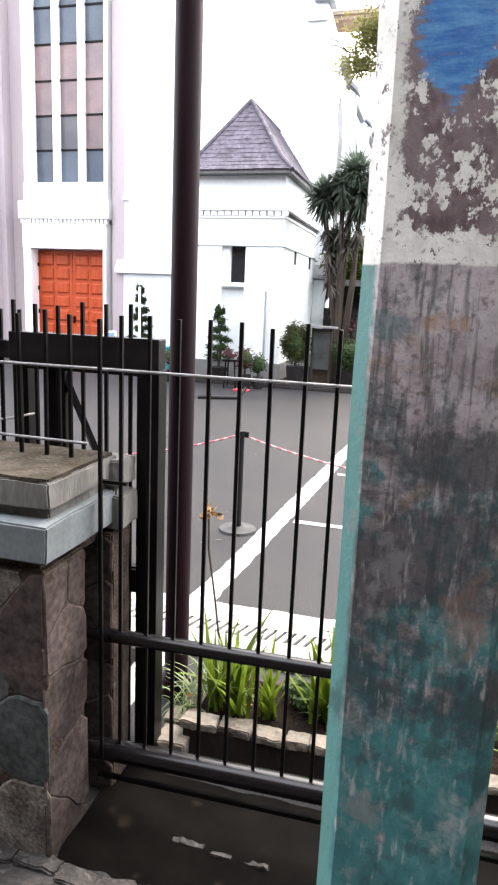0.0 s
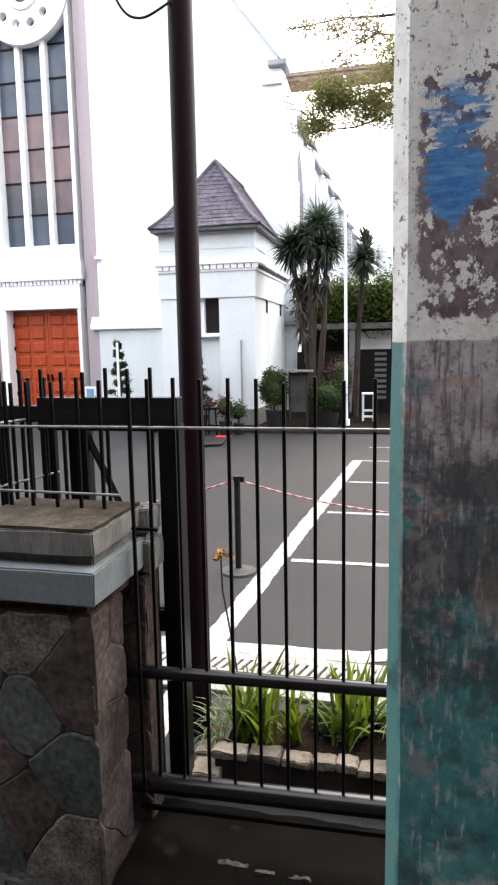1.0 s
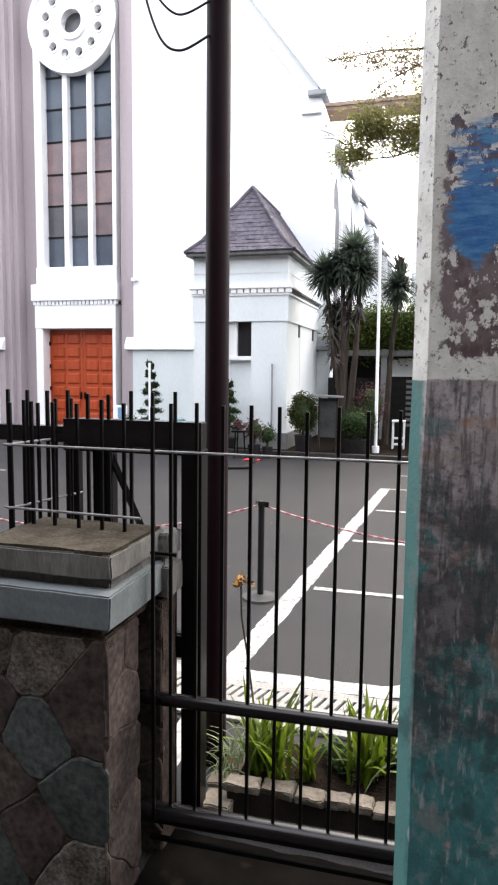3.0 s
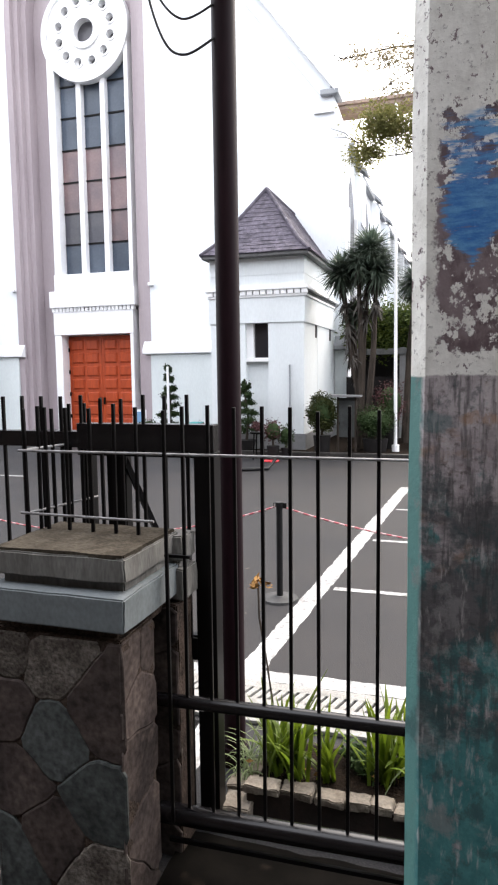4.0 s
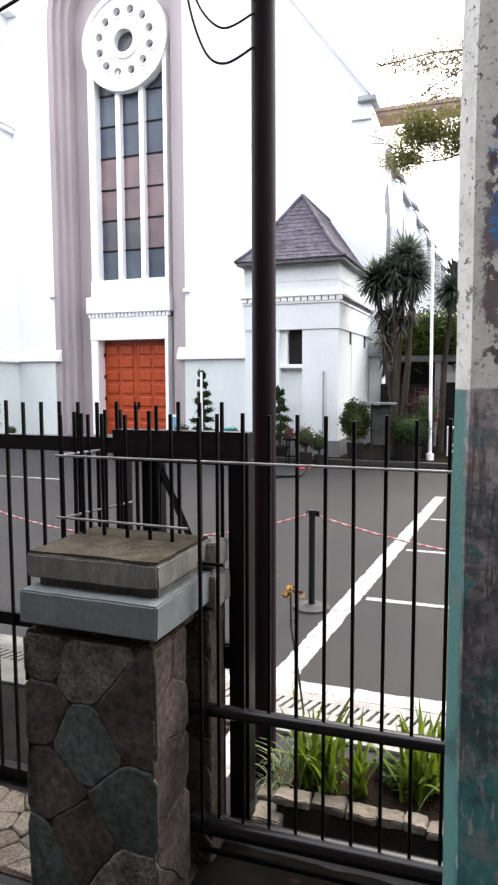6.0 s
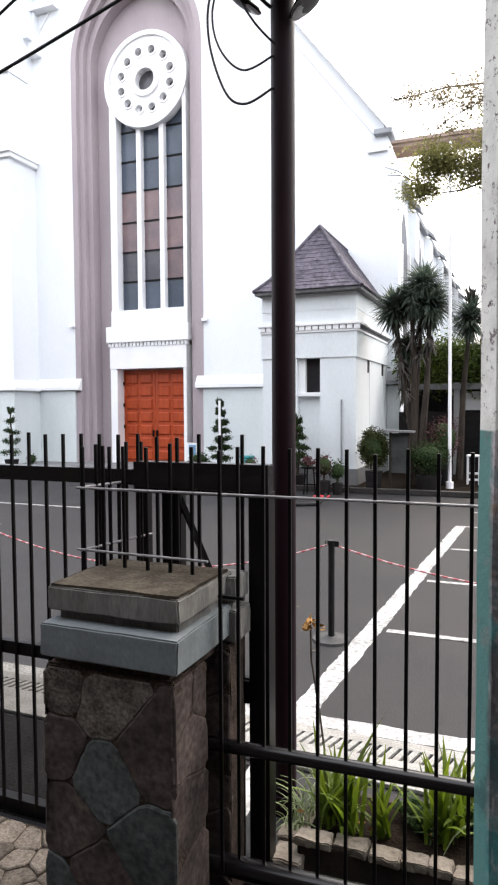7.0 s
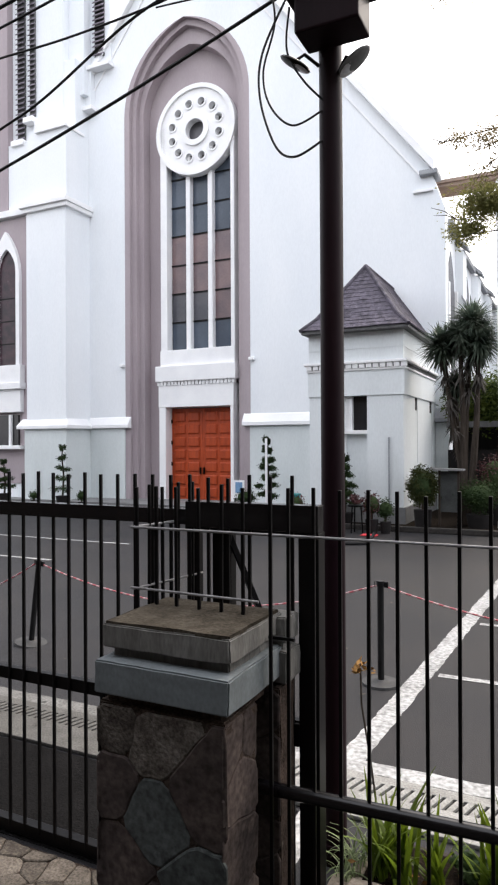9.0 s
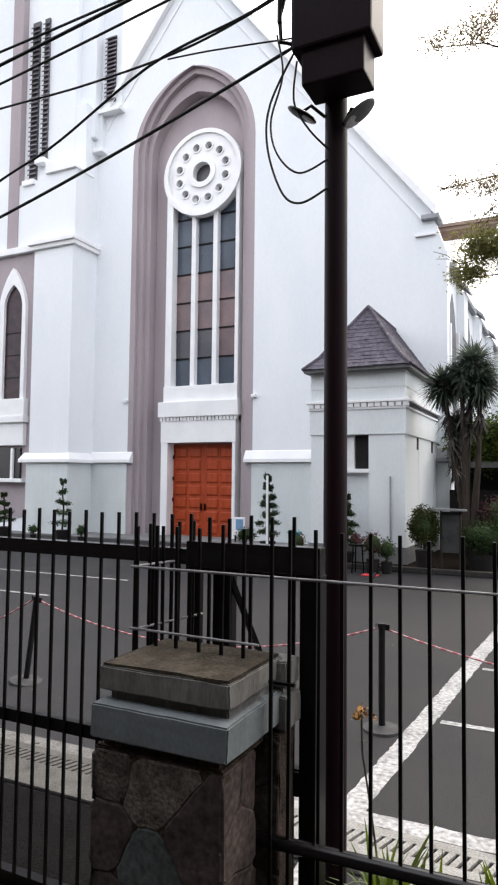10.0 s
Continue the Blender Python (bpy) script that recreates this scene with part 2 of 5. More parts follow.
SIGNB = mat("blue_sign_paint", (0.20, 0.35, 0.55), (0.16, 0.30, 0.48), 0.5, scale=6)
REDP = mat("red_plastic", (0.6, 0.05, 0.06), (0.5, 0.03, 0.04), 0.5, scale=6)
LAMPG = mat("lamp_glass", (0.55, 0.56, 0.58), (0.5, 0.5, 0.52), 0.2, scale=6, bump=0)


def pole_paint():
    """Flaking paint on concrete: pale above, teal below a straight edge, a blue brushed mark, grime."""
    m = bpy.data.materials.new("flaking_teal_and_white_paint")
    m.use_nodes = True
    nt = m.node_tree
    N, L = nt.nodes.new, nt.links.new
    bs = nt.nodes["Principled BSDF"]
    bs.inputs["Roughness"].default_value = 0.65
    co = N("ShaderNodeTexCoord")
    sp = N("ShaderNodeSeparateXYZ")
    L(co.outputs["Object"], sp.inputs["Vector"])

    def noise_(s, d, st=(1, 1, 1), rough=0.6, dist=0.0):
        mp = N("ShaderNodeMapping")
        mp.inputs["Scale"].default_value = st
        mp.inputs["Location"].default_value = (s * 0.37, s * 0.11, s * 0.23)
        L(co.outputs["Object"], mp.inputs["Vector"])
        n = N("ShaderNodeTexNoise")
        n.inputs["Scale"].default_value, n.inputs["Detail"].default_value = s, d
        n.inputs["Roughness"].default_value, n.inputs["Distortion"].default_value = rough, dist
        L(mp.outputs["Vector"], n.inputs["Vector"])
        return n.outputs["Fac"]

    def math_(op, a, b=None, clamp=False):
        n = N("ShaderNodeMath")
        n.operation, n.use_clamp = op, clamp
        for i, v in enumerate((a, b)):
            if v is None:
                continue
            if isinstance(v, (int, float)):
                n.inputs[i].default_value = v
            else:
                L(v, n.inputs[i])
        return n.outputs[0]

    def step(v, lo, hi):
        n = N("ShaderNodeMapRange")
        n.interpolation_type = "SMOOTHSTEP"
        n.inputs["From Min"].default_value, n.inputs["From Max"].default_value = lo, hi
        L(v, n.inputs["Value"])
        return n.outputs["Result"]

    def mix(f, a, b):
        n = N("ShaderNodeMix")
        n.data_type = "RGBA"
        L(f, n.inputs["Factor"])
        for k, v in (("A", a), ("B", b)):
            if isinstance(v, tuple):
                n.inputs[k].default_value = rgb(v)
            else:
                L(v, n.inputs[k])
        return n.outputs["Result"]

    X, Z = math_("ADD", sp.outputs["X"], 0.014), math_("ADD", sp.outputs["Z"], 0.015)
    big, mid, fin = noise_(7, 8, (1, 1, 1), 0.68), noise_(22, 8, (1, 1, 0.7), 0.7), noise_(110, 5)
    streak = noise_(30, 6, (1.6, 1.6, 0.22))
    wide = noise_(5.0, 7, (1, 1, 1.6), 0.7)
    side = step(math_("SUBTRACT", math_("ADD", -0.026, math_("MULTIPLY", math_("SUBTRACT", mid, 0.5), 0.012)), X), -0.004, 0.004)  # the chamfered edge
    cement = mix(step(big, 0.36, 0.64), (0.24, 0.205, 0.21), (0.46, 0.415, 0.42))
    cement = mix(step(fin, 0.5, 0.75), cement, (0.13, 0.105, 0.10))
    cement = mix(math_("MULTIPLY", step(noise_(9, 6, (1, 1, 1.8), 0.65), 0.54, 0.66), 0.65), cement, (0.26, 0.155, 0.095))
    # the teal coat, worn through to brown-grey cement most of the way up
    teal = mix(step(mid, 0.35, 0.7), (0.026, 0.125, 0.132), (0.07, 0.23, 0.225))
    teal = mix(math_("MULTIPLY", step(big, 0.54, 0.66), 0.7), teal, (0.36, 0.36, 0.355))
    low = math_("ADD", math_("MULTIPLY", math_("SUBTRACT", 1.62, Z), 0.55), math_("MULTIPLY", math_("SUBTRACT", big, 0.5), 1.1))
    keep = step(math_("ADD", low, math_("MULTIPLY", math_("SUBTRACT", mid, 0.5), 0.8)), -0.05, 0.07)
    lower = mix(keep, cement, teal)
    # soot in a broad band, scratches and scrapes
    band_ = math_("MULTIPLY", step(Z, 1.30, 1.58), math_("SUBTRACT", 1.0, step(Z, 1.70, 2.02)))
    soot = step(math_("ADD", wide, math_("MULTIPLY", band_, 0.13)), 0.50, 0.66)
    lower = mix(math_("MULTIPLY", soot, 0.8), lower, (0.026, 0.033, 0.036))
    scratch = noise_(120, 5, (1.0, 1.0, 0.10))
    worn = math_("MULTIPLY", step(scratch, 0.50, 0.64), math_("MULTIPLY", step(Z, 1.25, 1.6), 0.62))
    lower = mix(worn, lower, (0.035, 0.034, 0.036))
    lower = mix(math_("MULTIPLY", step(noise_(75, 5, (1.0, 1.0, 0.22)), 0.56, 0.70), 0.6), lower, (0.46, 0.43, 0.425))
    blot = noise_(13, 8, (1.2, 1.2, 0.9), 0.72)
    lower = mix(math_("MULTIPLY", step(blot, 0.55, 0.66), 0.4), lower, (0.30, 0.285, 0.285))
    lower = mix(math_("MULTIPLY", step(blot, 0.47, 0.38), 0.6), lower, (0.03, 0.055, 0.058))
    for px, pz, hx, hz, tint in ((0.060, 1.975, 0.028, 0.014, (0.30, 0.16, 0.07)), (0.122, 1.615, 0.030, 0.065, (0.21, 0.135, 0.105)), (0.015, 1.30, 0.03, 0.03, (0.22, 0.19, 0.19)), (-0.005, 1.97, 0.03, 0.018, (0.05, 0.12, 0.125))):
        du = math_("DIVIDE", math_("SUBTRACT", X, px), hx)
        dv = math_("DIVIDE", math_("SUBTRACT", Z, pz), hz)
        away = math_("ADD", math_("MULTIPLY", du, du), math_("MULTIPLY", dv, dv))
        spot = step(math_("ADD", math_("SUBTRACT", 1.0, away), math_("MULTIPLY", math_("SUBTRACT", mid, 0.5), 7.0)), 0.0, 0.9)
        lower = mix(math_("MULTIPLY", spot, 0.55), lower, tint)
    edge = mix(step(big, 0.55, 0.7), (0.075, 0.20, 0.185), (0.035, 0.10, 0.098))
    edge = mix(math_("MULTIPLY", step(mid, 0.56, 0.66), 0.6), edge, (0.16, 0.17, 0.165))
    lower = mix(side, lower, edge)
    # the pale coat, flaked off in sharp islands
    pale = mix(step(mid, 0.4, 0.7), (0.80, 0.79, 0.74), (0.62, 0.61, 0.56))
    pale = mix(step(fin, 0.58, 0.72), pale, (0.25, 0.24, 0.22))
    upb = math_("ADD", math_("MULTIPLY", big, 0.5), math_("MULTIPLY", noise_(34, 8, (1, 1, 0.8), 0.75), 0.5))
    top = step(math_("ADD", Z, math_("MULTIPLY", math_("SUBTRACT", big, 0.5), 0.16)), 2.452, 2.478)
    flake = step(math_("ADD", upb, math_("MULTIPLY", top, 0.3)), 0.522, 0.534)
    leftcoat = step(math_("ADD", math_("SUBTRACT", -0.006, X), math_("MULTIPLY", math_("SUBTRACT", upb, 0.5), 0.16)), -0.006, 0.006)
    base = step(math_("ADD", math_("SUBTRACT", 2.085, Z), math_("MULTIPLY", math_("SUBTRACT", upb, 0.5), 0.25)), 0.0, 0.008)
    cover = math_("MAXIMUM", math_("MAXIMUM", flake, leftcoat), math_("MAXIMUM", base, side))
    cover = math_("MULTIPLY", cover, step(noise_(60, 7, (1, 1, 0.7), 0.75), 0.385, 0.415))
    upper = mix(cover, mix(step(mid, 0.4, 0.6), (0.10, 0.067, 0.071), (0.205, 0.158, 0.162)), pale)
    # the blue brushed mark: two blots joined, a wedge below
    brush = noise_(55, 6, (0.22, 1, 1.0), 0.7)
    wob = math_("MULTIPLY", math_("SUBTRACT", brush, 0.5), 0.11)
    dx = math_("ABSOLUTE", math_("SUBTRACT", X, 0.047))
    half = math_("MINIMUM", 0.049, math_("MULTIPLY", math_("SUBTRACT", Z, 2.214), 0.95))
    neck = math_("MULTIPLY", step(math_("ABSOLUTE", math_("SUBTRACT", Z, 2.352)), 0.022, 0.0), 0.018)
    blue = step(math_("ADD", math_("SUBTRACT", math_("SUBTRACT", half, neck), dx), wob), 0.0, 0.014)
    blue = math_("MULTIPLY", blue, step(math_("ADD", math_("SUBTRACT", 2.438, Z), wob), 0.0, 0.03))
    thin = step(Z, 2.28, 2.42)
    blue = math_("MULTIPLY", blue, step(math_("SUBTRACT", brush, math_("MULTIPLY", thin, 0.16)), 0.26, 0.42))
    upper = mix(blue, upper, mix(step(brush, 0.4, 0.65), (0.022, 0.145, 0.43), (0.10, 0.30, 0.55)))
    line = step(math_("ADD", Z, math_("MULTIPLY", math_("SUBTRACT", mid, 0.5), 0.012)), 2.042, 2.046)
    col = mix(line, lower, upper)
    L(col, bs.inputs["Base Color"])
    bp = N("ShaderNodeBump")
    bp.inputs["Strength"].default_value, bp.inputs["Distance"].default_value = 0.4, 0.003
    L(math_("ADD", math_("MULTIPLY", cover, 0.6), math_("ADD", fin, mid)), bp.inputs["Height"])
    L(bp.outputs["Normal"], bs.inputs["Normal"])
    return m


POLE = pole_paint()


# ---- mesh helpers ----
def link(name, bm, material, parent=None, label="", smooth=False):
    me = bpy.data.meshes.new(name)
    bm.normal_update()
    bm.to_mesh(me)
    bm.free()
    for f in me.polygons:
        f.use_smooth = smooth
    if smooth:
        me.set_sharp_from_angle(angle=radians(26))
    me.materials.append(material)
    ob = new(name, me)
    if parent:
        ob.parent = parent
    if label:
        ob["label"] = label
    return ob


def part(name, bm, material, parent, label="", smooth=False):
    return link(name, bm, material, parent, label, smooth)


def thing(name, label, category, group="", kind="", at=(0, 0, 0)):
    ob = new(name)
    ob.location = at
    return tagged(ob, label, category, group, kind)


def box(x0, x1, y0, y1, z0, z1, bevel=0.0, bm=None):
    bm = bm or bmesh.new()
    r = bmesh.ops.create_cube(bm, size=1.0, matrix=Matrix.LocRotScale(((x0 + x1) / 2, (y0 + y1) / 2, (z0 + z1) / 2), None, (x1 - x0, y1 - y0, z1 - z0)))
    if bevel:
        es = list({e for v in r["verts"] for e in v.link_edges})
        bmesh.ops.bevel(bm, geom=es, offset=bevel, segments=2, affect="EDGES", profile=0.6)
    return bm


def tube(p, q, r, seg=10, r2=None, bm=None):
    bm = bm or bmesh.new()
    p, q = Vector(p), Vector(q)
    d = q - p
    m = Matrix.Translation((p + q) / 2) @ d.to_track_quat("Z", "Y").to_matrix().to_4x4()
    bmesh.ops.create_cone(bm, cap_ends=True, segments=seg, radius1=r, radius2=r if r2 is None else r2, depth=d.length, matrix=m)
    return bm


def path_tube(pts, r, seg=6, bm=None):
    """A bent tube along points; r may be a list."""
    bm = bm or bmesh.new()
    pts = [Vector(p) for p in pts]
    rs = r if isinstance(r, list) else [r] * len(pts)
    rings = []
    for i, p in enumerate(pts):
        d = (pts[min(i + 1, len(pts) - 1)] - pts[max(i - 1, 0)]).normalized()
        a = d.cross(Vector((0.31, 0.17, 0.94))).normalized()
        b = d.cross(a)
        rings.append([bm.verts.new(p + rs[i] * (a * math.cos(k * math.tau / seg) + b * math.sin(k * math.tau / seg))) for k in range(seg)])
    for u, v in zip(rings, rings[1:]):
        for k in range(seg):
            bm.faces.new((u[k], u[(k + 1) % seg], v[(k + 1) % seg], v[k]))
    bm.faces.new(rings[0][::-1])
    bm.faces.new(rings[-1])
    return bm


def prism(pts, y0, y1, bm=None):
    """An outline in x and z, pushed through from y0 to y1."""
    bm = bm or bmesh.new()
    a = [bm.verts.new((x, y0, z)) for x, z in pts]
    b = [bm.verts.new((x, y1, z)) for x, z in pts]
    bm.faces.new(a)
    bm.faces.new(b[::-1])
    for i in range(len(pts)):
        j = (i + 1) % len(pts)
        bm.faces.new((a[j], a[i], b[i], b[j]))
    bmesh.ops.recalc_face_normals(bm, faces=bm.faces)
    return bm


def prism_x(pts, x0, x1, bm=None):
    """An outline in y and z, pushed through from x0 to x1."""
    bm = bm or bmesh.new()
    a = [bm.verts.new((x0, y, z)) for y, z in pts]
    b = [bm.verts.new((x1, y, z)) for y, z in pts]
    bm.faces.new(a)
    bm.faces.new(b[::-1])
    for i in range(len(pts)):
        j = (i + 1) % len(pts)
        bm.faces.new((a[j], a[i], b[i], b[j]))
    bmesh.ops.recalc_face_normals(bm, faces=bm.faces)
    return bm


def arch(cx, hw, z0, zs, rise, n=12):
    """Pointed arch outline from the lower left, over the tip, to the lower right."""
    R = (hw * hw + rise * rise) / (2 * hw)
    top = math.acos((R - hw) / R)
    left = [(cx + R - hw - R * math.cos(top * i / n), zs + R * math.sin(top * i / n)) for i in range(n + 1)]
    right = [(2 * cx - x, z) for x, z in left[-2::-1]]
    return [(cx - hw, z0)] + left + right + [(cx + hw, z0)]


def band(outer, inner, y0, y1, bm=None):
    """A solid between two open outlines of the same count, from y0 to y1."""
    bm = bm or bmesh.new()
    vs = [[bm.verts.new((x, y, z)) for x, z in o] for y in (y0, y1) for o in (outer, inner)]
    of, inf, ob_, ib = vs
    for i in range(len(outer) - 1):
        bm.faces.new((of[i], of[i + 1], inf[i + 1], inf[i]))
        bm.faces.new((ob_[i + 1], ob_[i], ib[i], ib[i + 1]))
        bm.faces.new((inf[i], inf[i + 1], ib[i + 1], ib[i]))
        bm.faces.new((of[i + 1], of[i], ob_[i], ob_[i + 1]))
    for k in (0, -1):
        bm.faces.new((of[k], inf[k], ib[k], ob_[k]))
    bmesh.ops.recalc_face_normals(bm, faces=bm.faces)
    return bm


def ring(cx, cz, r0, r1, y0, y1, seg=48, bm=None):
    bm = bm or bmesh.new()
    vs = [[bm.verts.new((cx + r * math.cos(k * math.tau / seg), y, cz + r * math.sin(k * math.tau / seg))) for k in range(seg)] for y in (y0, y1) for r in (r0, r1)]
    a, b, c, d = vs
    for k in range(seg):
        j = (k + 1) % seg
        for q in ((a[k], a[j], b[j], b[k]), (c[j], c[k], d[k], d[j]), (b[k], b[j], d[j], d[k]), (a[j], a[k], c[k], c[j])):
            bm.faces.new(q)
    bmesh.ops.recalc_face_normals(bm, faces=bm.faces)
    return bm


def cells(x0, x1, y0, y1, n, rnd, seeds=()):
    """Irregular stone outlines that fill a rectangle."""
    pts = list(seeds)
    tries = 0
    gap = 0.75 * math.sqrt((x1 - x0) * (y1 - y0) / n)
    while len(pts) < n and tries < 4000:
        tries += 1
        p = (rnd.uniform(x0, x1), rnd.uniform(y0, y1))
        if all(math.dist(p, q) > gap for q in pts):
            pts.append(p)
    out = []
    for p in pts:
        poly = [(x0, y0), (x1, y0), (x1, y1), (x0, y1)]
        for q in pts:
            if q is p:
                continue
            mx, my, nx, ny = (p[0] + q[0]) / 2, (p[1] + q[1]) / 2, q[0] - p[0], q[1] - p[1]
            new_poly = []
            for i in range(len(poly)):
                a, b = poly[i], poly[(i + 1) % len(poly)]
                da, db = (a[0] - mx) * nx + (a[1] - my) * ny, (b[0] - mx) * nx + (b[1] - my) * ny
                if da <= 0:
                    new_poly.append(a)
                if da * db < 0:
                    t = da / (da - db)
                    new_poly.append((a[0] + t * (b[0] - a[0]), a[1] + t * (b[1] - a[1])))
            poly = new_poly
        out.append(poly)
    return out


CUT, WAVER = 0.13, True


def slab_mesh(name, poly, to3d, gap, height, material, parent, rnd, rim=None):
    """One stone: its outline drawn in by the joint, corners cut, raised with a worn edge."""
    cx, cy = sum(p[0] for p in poly) / len(poly), sum(p[1] for p in poly) / len(poly)
    cut = []
    for i in range(len(poly)):
        a, b, c = poly[i - 1], poly[i], poly[(i + 1) % len(poly)]
        cut.append((b[0] + CUT * (a[0] - b[0]), b[1] + CUT * (a[1] - b[1])))
        cut.append((b[0] + CUT * (c[0] - b[0]), b[1] + CUT * (c[1] - b[1])))

    fine = []
    for i in range(len(cut)):
        a, b = cut[i], cut[(i + 1) % len(cut)]
        m = max(1, int(math.dist(a, b) / 0.03))
        for k in range(m):
            x, y = a[0] + (b[0] - a[0]) * k / m, a[1] + (b[1] - a[1]) * k / m
            w = noise.noise_vector(Vector((x * 9, y * 9, 1.7))) * 0.014 + noise.noise_vector(Vector((x * 40, y * 40, 4.2))) * 0.004
            inside = not rim or (rim[0] + 0.004 < x < rim[1] - 0.004 and rim[2] + 0.004 < y < rim[3] - 0.004)
            fine.append((x + w.x, y + w.y) if WAVER and inside else (x, y))

    def inset(k):
        res = []
        for x, y in fine:
            d = math.hypot(x - cx, y - cy) or 1
            f = max(0.3, 1 - k / d)
            res.append((cx + (x - cx) * f, cy + (y - cy) * f))
        return res

    bm = bmesh.new()
    h = height * rnd.uniform(0.75, 1.25)
    tilt = (rnd.uniform(-0.03, 0.03), rnd.uniform(-0.03, 0.03))
    loops = []
    for k, hh in ((gap, 0.0), (gap, h * 0.6), (gap + 0.007, h)):
        loops.append([bm.verts.new(to3d(x, y, hh + (tilt[0] * (x - cx) + tilt[1] * (y - cy) if hh > 0 else 0))) for x, y in inset(k)])
    for a, b in zip(loops, loops[1:]):
        for i in range(len(a)):
            j = (i + 1) % len(a)
            bm.faces.new((a[i], a[j], b[j], b[i]))
    bm.faces.new(loops[-1])
    bmesh.ops.recalc_face_normals(bm, faces=bm.faces)
    return part(name, bm, material, parent)


def leaf_cloud(name, centre, radii, n, size, material, parent, seed, solid=0.55, kind="stuff", lobes=9, spread=0.22):
    """Many small folded leaves gathered in clumps round a centre."""
    rnd = random.Random(seed)
    verts, faces = [], []
    clumps = [Vector((rnd.gauss(0, 1), rnd.gauss(0, 1), rnd.gauss(0, 1))).normalized() * rnd.uniform(solid, 1.0) for _ in range(lobes)]
    for _ in range(n):
        c = rnd.choice(clumps)
        p = c * 0.72 + Vector((rnd.gauss(0, 1), rnd.gauss(0, 1), rnd.gauss(0, 1))) * spread
        p = Vector((centre[0] + p.x * radii[0], centre[1] + p.y * radii[1], centre[2] + p.z * radii[2]))
        a = Vector((rnd.gauss(0, 1), rnd.gauss(0, 1), rnd.gauss(0, 0.6))).normalized()
        b = a.cross(Vector((rnd.gauss(0, 1), rnd.gauss(0, 1), rnd.gauss(0, 1)))).normalized()
        s = size * rnd.uniform(0.6, 1.3)
        k = len(verts)
        verts += [p - a * s, p + b * s * 0.42, p + a * s, p - b * s * 0.42]
        faces.append((k, k + 1, k + 2, k + 3))
    me = bpy.data.meshes.new(name)
    me.from_pydata(verts, [], faces)
    me.materials.append(material)
    ob = new(name, me)
    ob.parent = parent
    if kind:
        ob["kind"] = kind
    return ob


def rough_slab(x0, x1, y0, y1, z0, z1, seed, amt=0.006):
    bm = box(x0, x1, y0, y1, z0, z1)
    bmesh.ops.subdivide_edges(bm, edges=bm.edges, cuts=9, use_grid_fill=True)
    bmesh.ops.bevel(bm, geom=[e for e in bm.edges if len(e.link_faces) == 2 and e.calc_face_angle(0) > 1.0], offset=0.006, segments=2, affect="EDGES")
    for v in bm.verts:
        n = noise.noise_vector(v.co * 9 + Vector((seed, 0, 0))) * amt + noise.noise_vector(v.co * 35 + Vector((0, seed, 0))) * amt * 0.5
        v.co += n
    return bm



# ---- ground ----
bm = bmesh.new()
bmesh.ops.create_grid(bm, x_segments=4, y_segments=4, size=300, matrix=Matrix.Translation((0, 100, 0)))
ground = tagged(link("ground", bm, ASPHALT), "dark grey asphalt of the church car park", "asphalt", kind="structure")

MARK = 0.003


def stripe(a, b, w, z=MARK):
    """A painted stripe on the ground, with a slightly wavering edge."""
    a, b = Vector(a), Vector(b)
    d = (b - a).normalized()
    s = Vector((-d.y, d.x)) * w / 2
    n = max(2, int((b - a).length / 0.05))
    bm = bmesh.new()
    rows = []
    for i in range(n + 1):
        p = a + (b - a) * i / n
        j = [1 + 0.16 * noise.noise((p.x * 5 + k * 7, p.y * 5, 3.1)) + 0.14 * noise.noise((p.x * 19 + k * 7, p.y * 19, 8.3)) for k in (0, 1)]
        rows.append((bm.verts.new((p.x + s.x * j[0], p.y + s.y * j[0], z)), bm.verts.new((p.x - s.x * j[1], p.y - s.y * j[1], z))))
    for u, v in zip(rows, rows[1:]):
        bm.faces.new((u[1], v[1], v[0], u[0]))
    return bm


mark = tagged(link("road_marking", stripe((-1.335, 4.02), (-0.9, 11.78), 0.175), LINE), "broad worn white line painted across the asphalt", "road marking", "bay lines", "structure")
for y0, x0, x1, w in ((5.90, -1.10, 6.0, 0.085), (7.85, -0.98, 6.0, 0.085), (9.79, -0.88, 6.0, 0.085), (11.74, -0.90, 6.0, 0.085), (13.4, -0.78, 6.0, 0.08), (11.35, -13.5, -8.42, 0.09), (9.16, -11.8, -8.57, 0.09)):
    tagged(link("road_marking", stripe((x0, y0), (x1, y0), w, MARK + 0.002), LINE), "thin white bay line on the asphalt", "road marking", "bay lines", "structure")
tagged(link("road_marking", stripe((-2.0, 3.94), (-0.25, 3.96), 0.16, MARK + 0.002), LINE), "white painted edge line beside the drain", "road marking", "bay lines", "structure")
# left run of the edge line, in a darker copy of the white
tagged(link("road_marking", stripe((-9.5, 3.93), (-2.0, 3.94), 0.16, MARK + 0.002), LINEO), "darker white edge line beside the drain", "road marking", "bay lines", "structure")
tagged(link("road_marking", stripe((-0.3, 3.96), (0.05, 4.10), 0.16, MARK + 0.003), LINE), "white painted edge line turning beside the drain", "road marking", "bay lines", "structure")
tagged(link("road_marking", stripe((0.02, 4.09), (4.0, 4.09), 0.16, MARK + 0.002), LINE), "white painted edge line beside the drain", "road marking", "bay lines", "structure")
tagged(link("road_marking", stripe((-1.33, 3.3), (-1.33, 2.55), 0.16), LINE), "white line between the drain and the gate", "road marking", "bay lines", "structure")

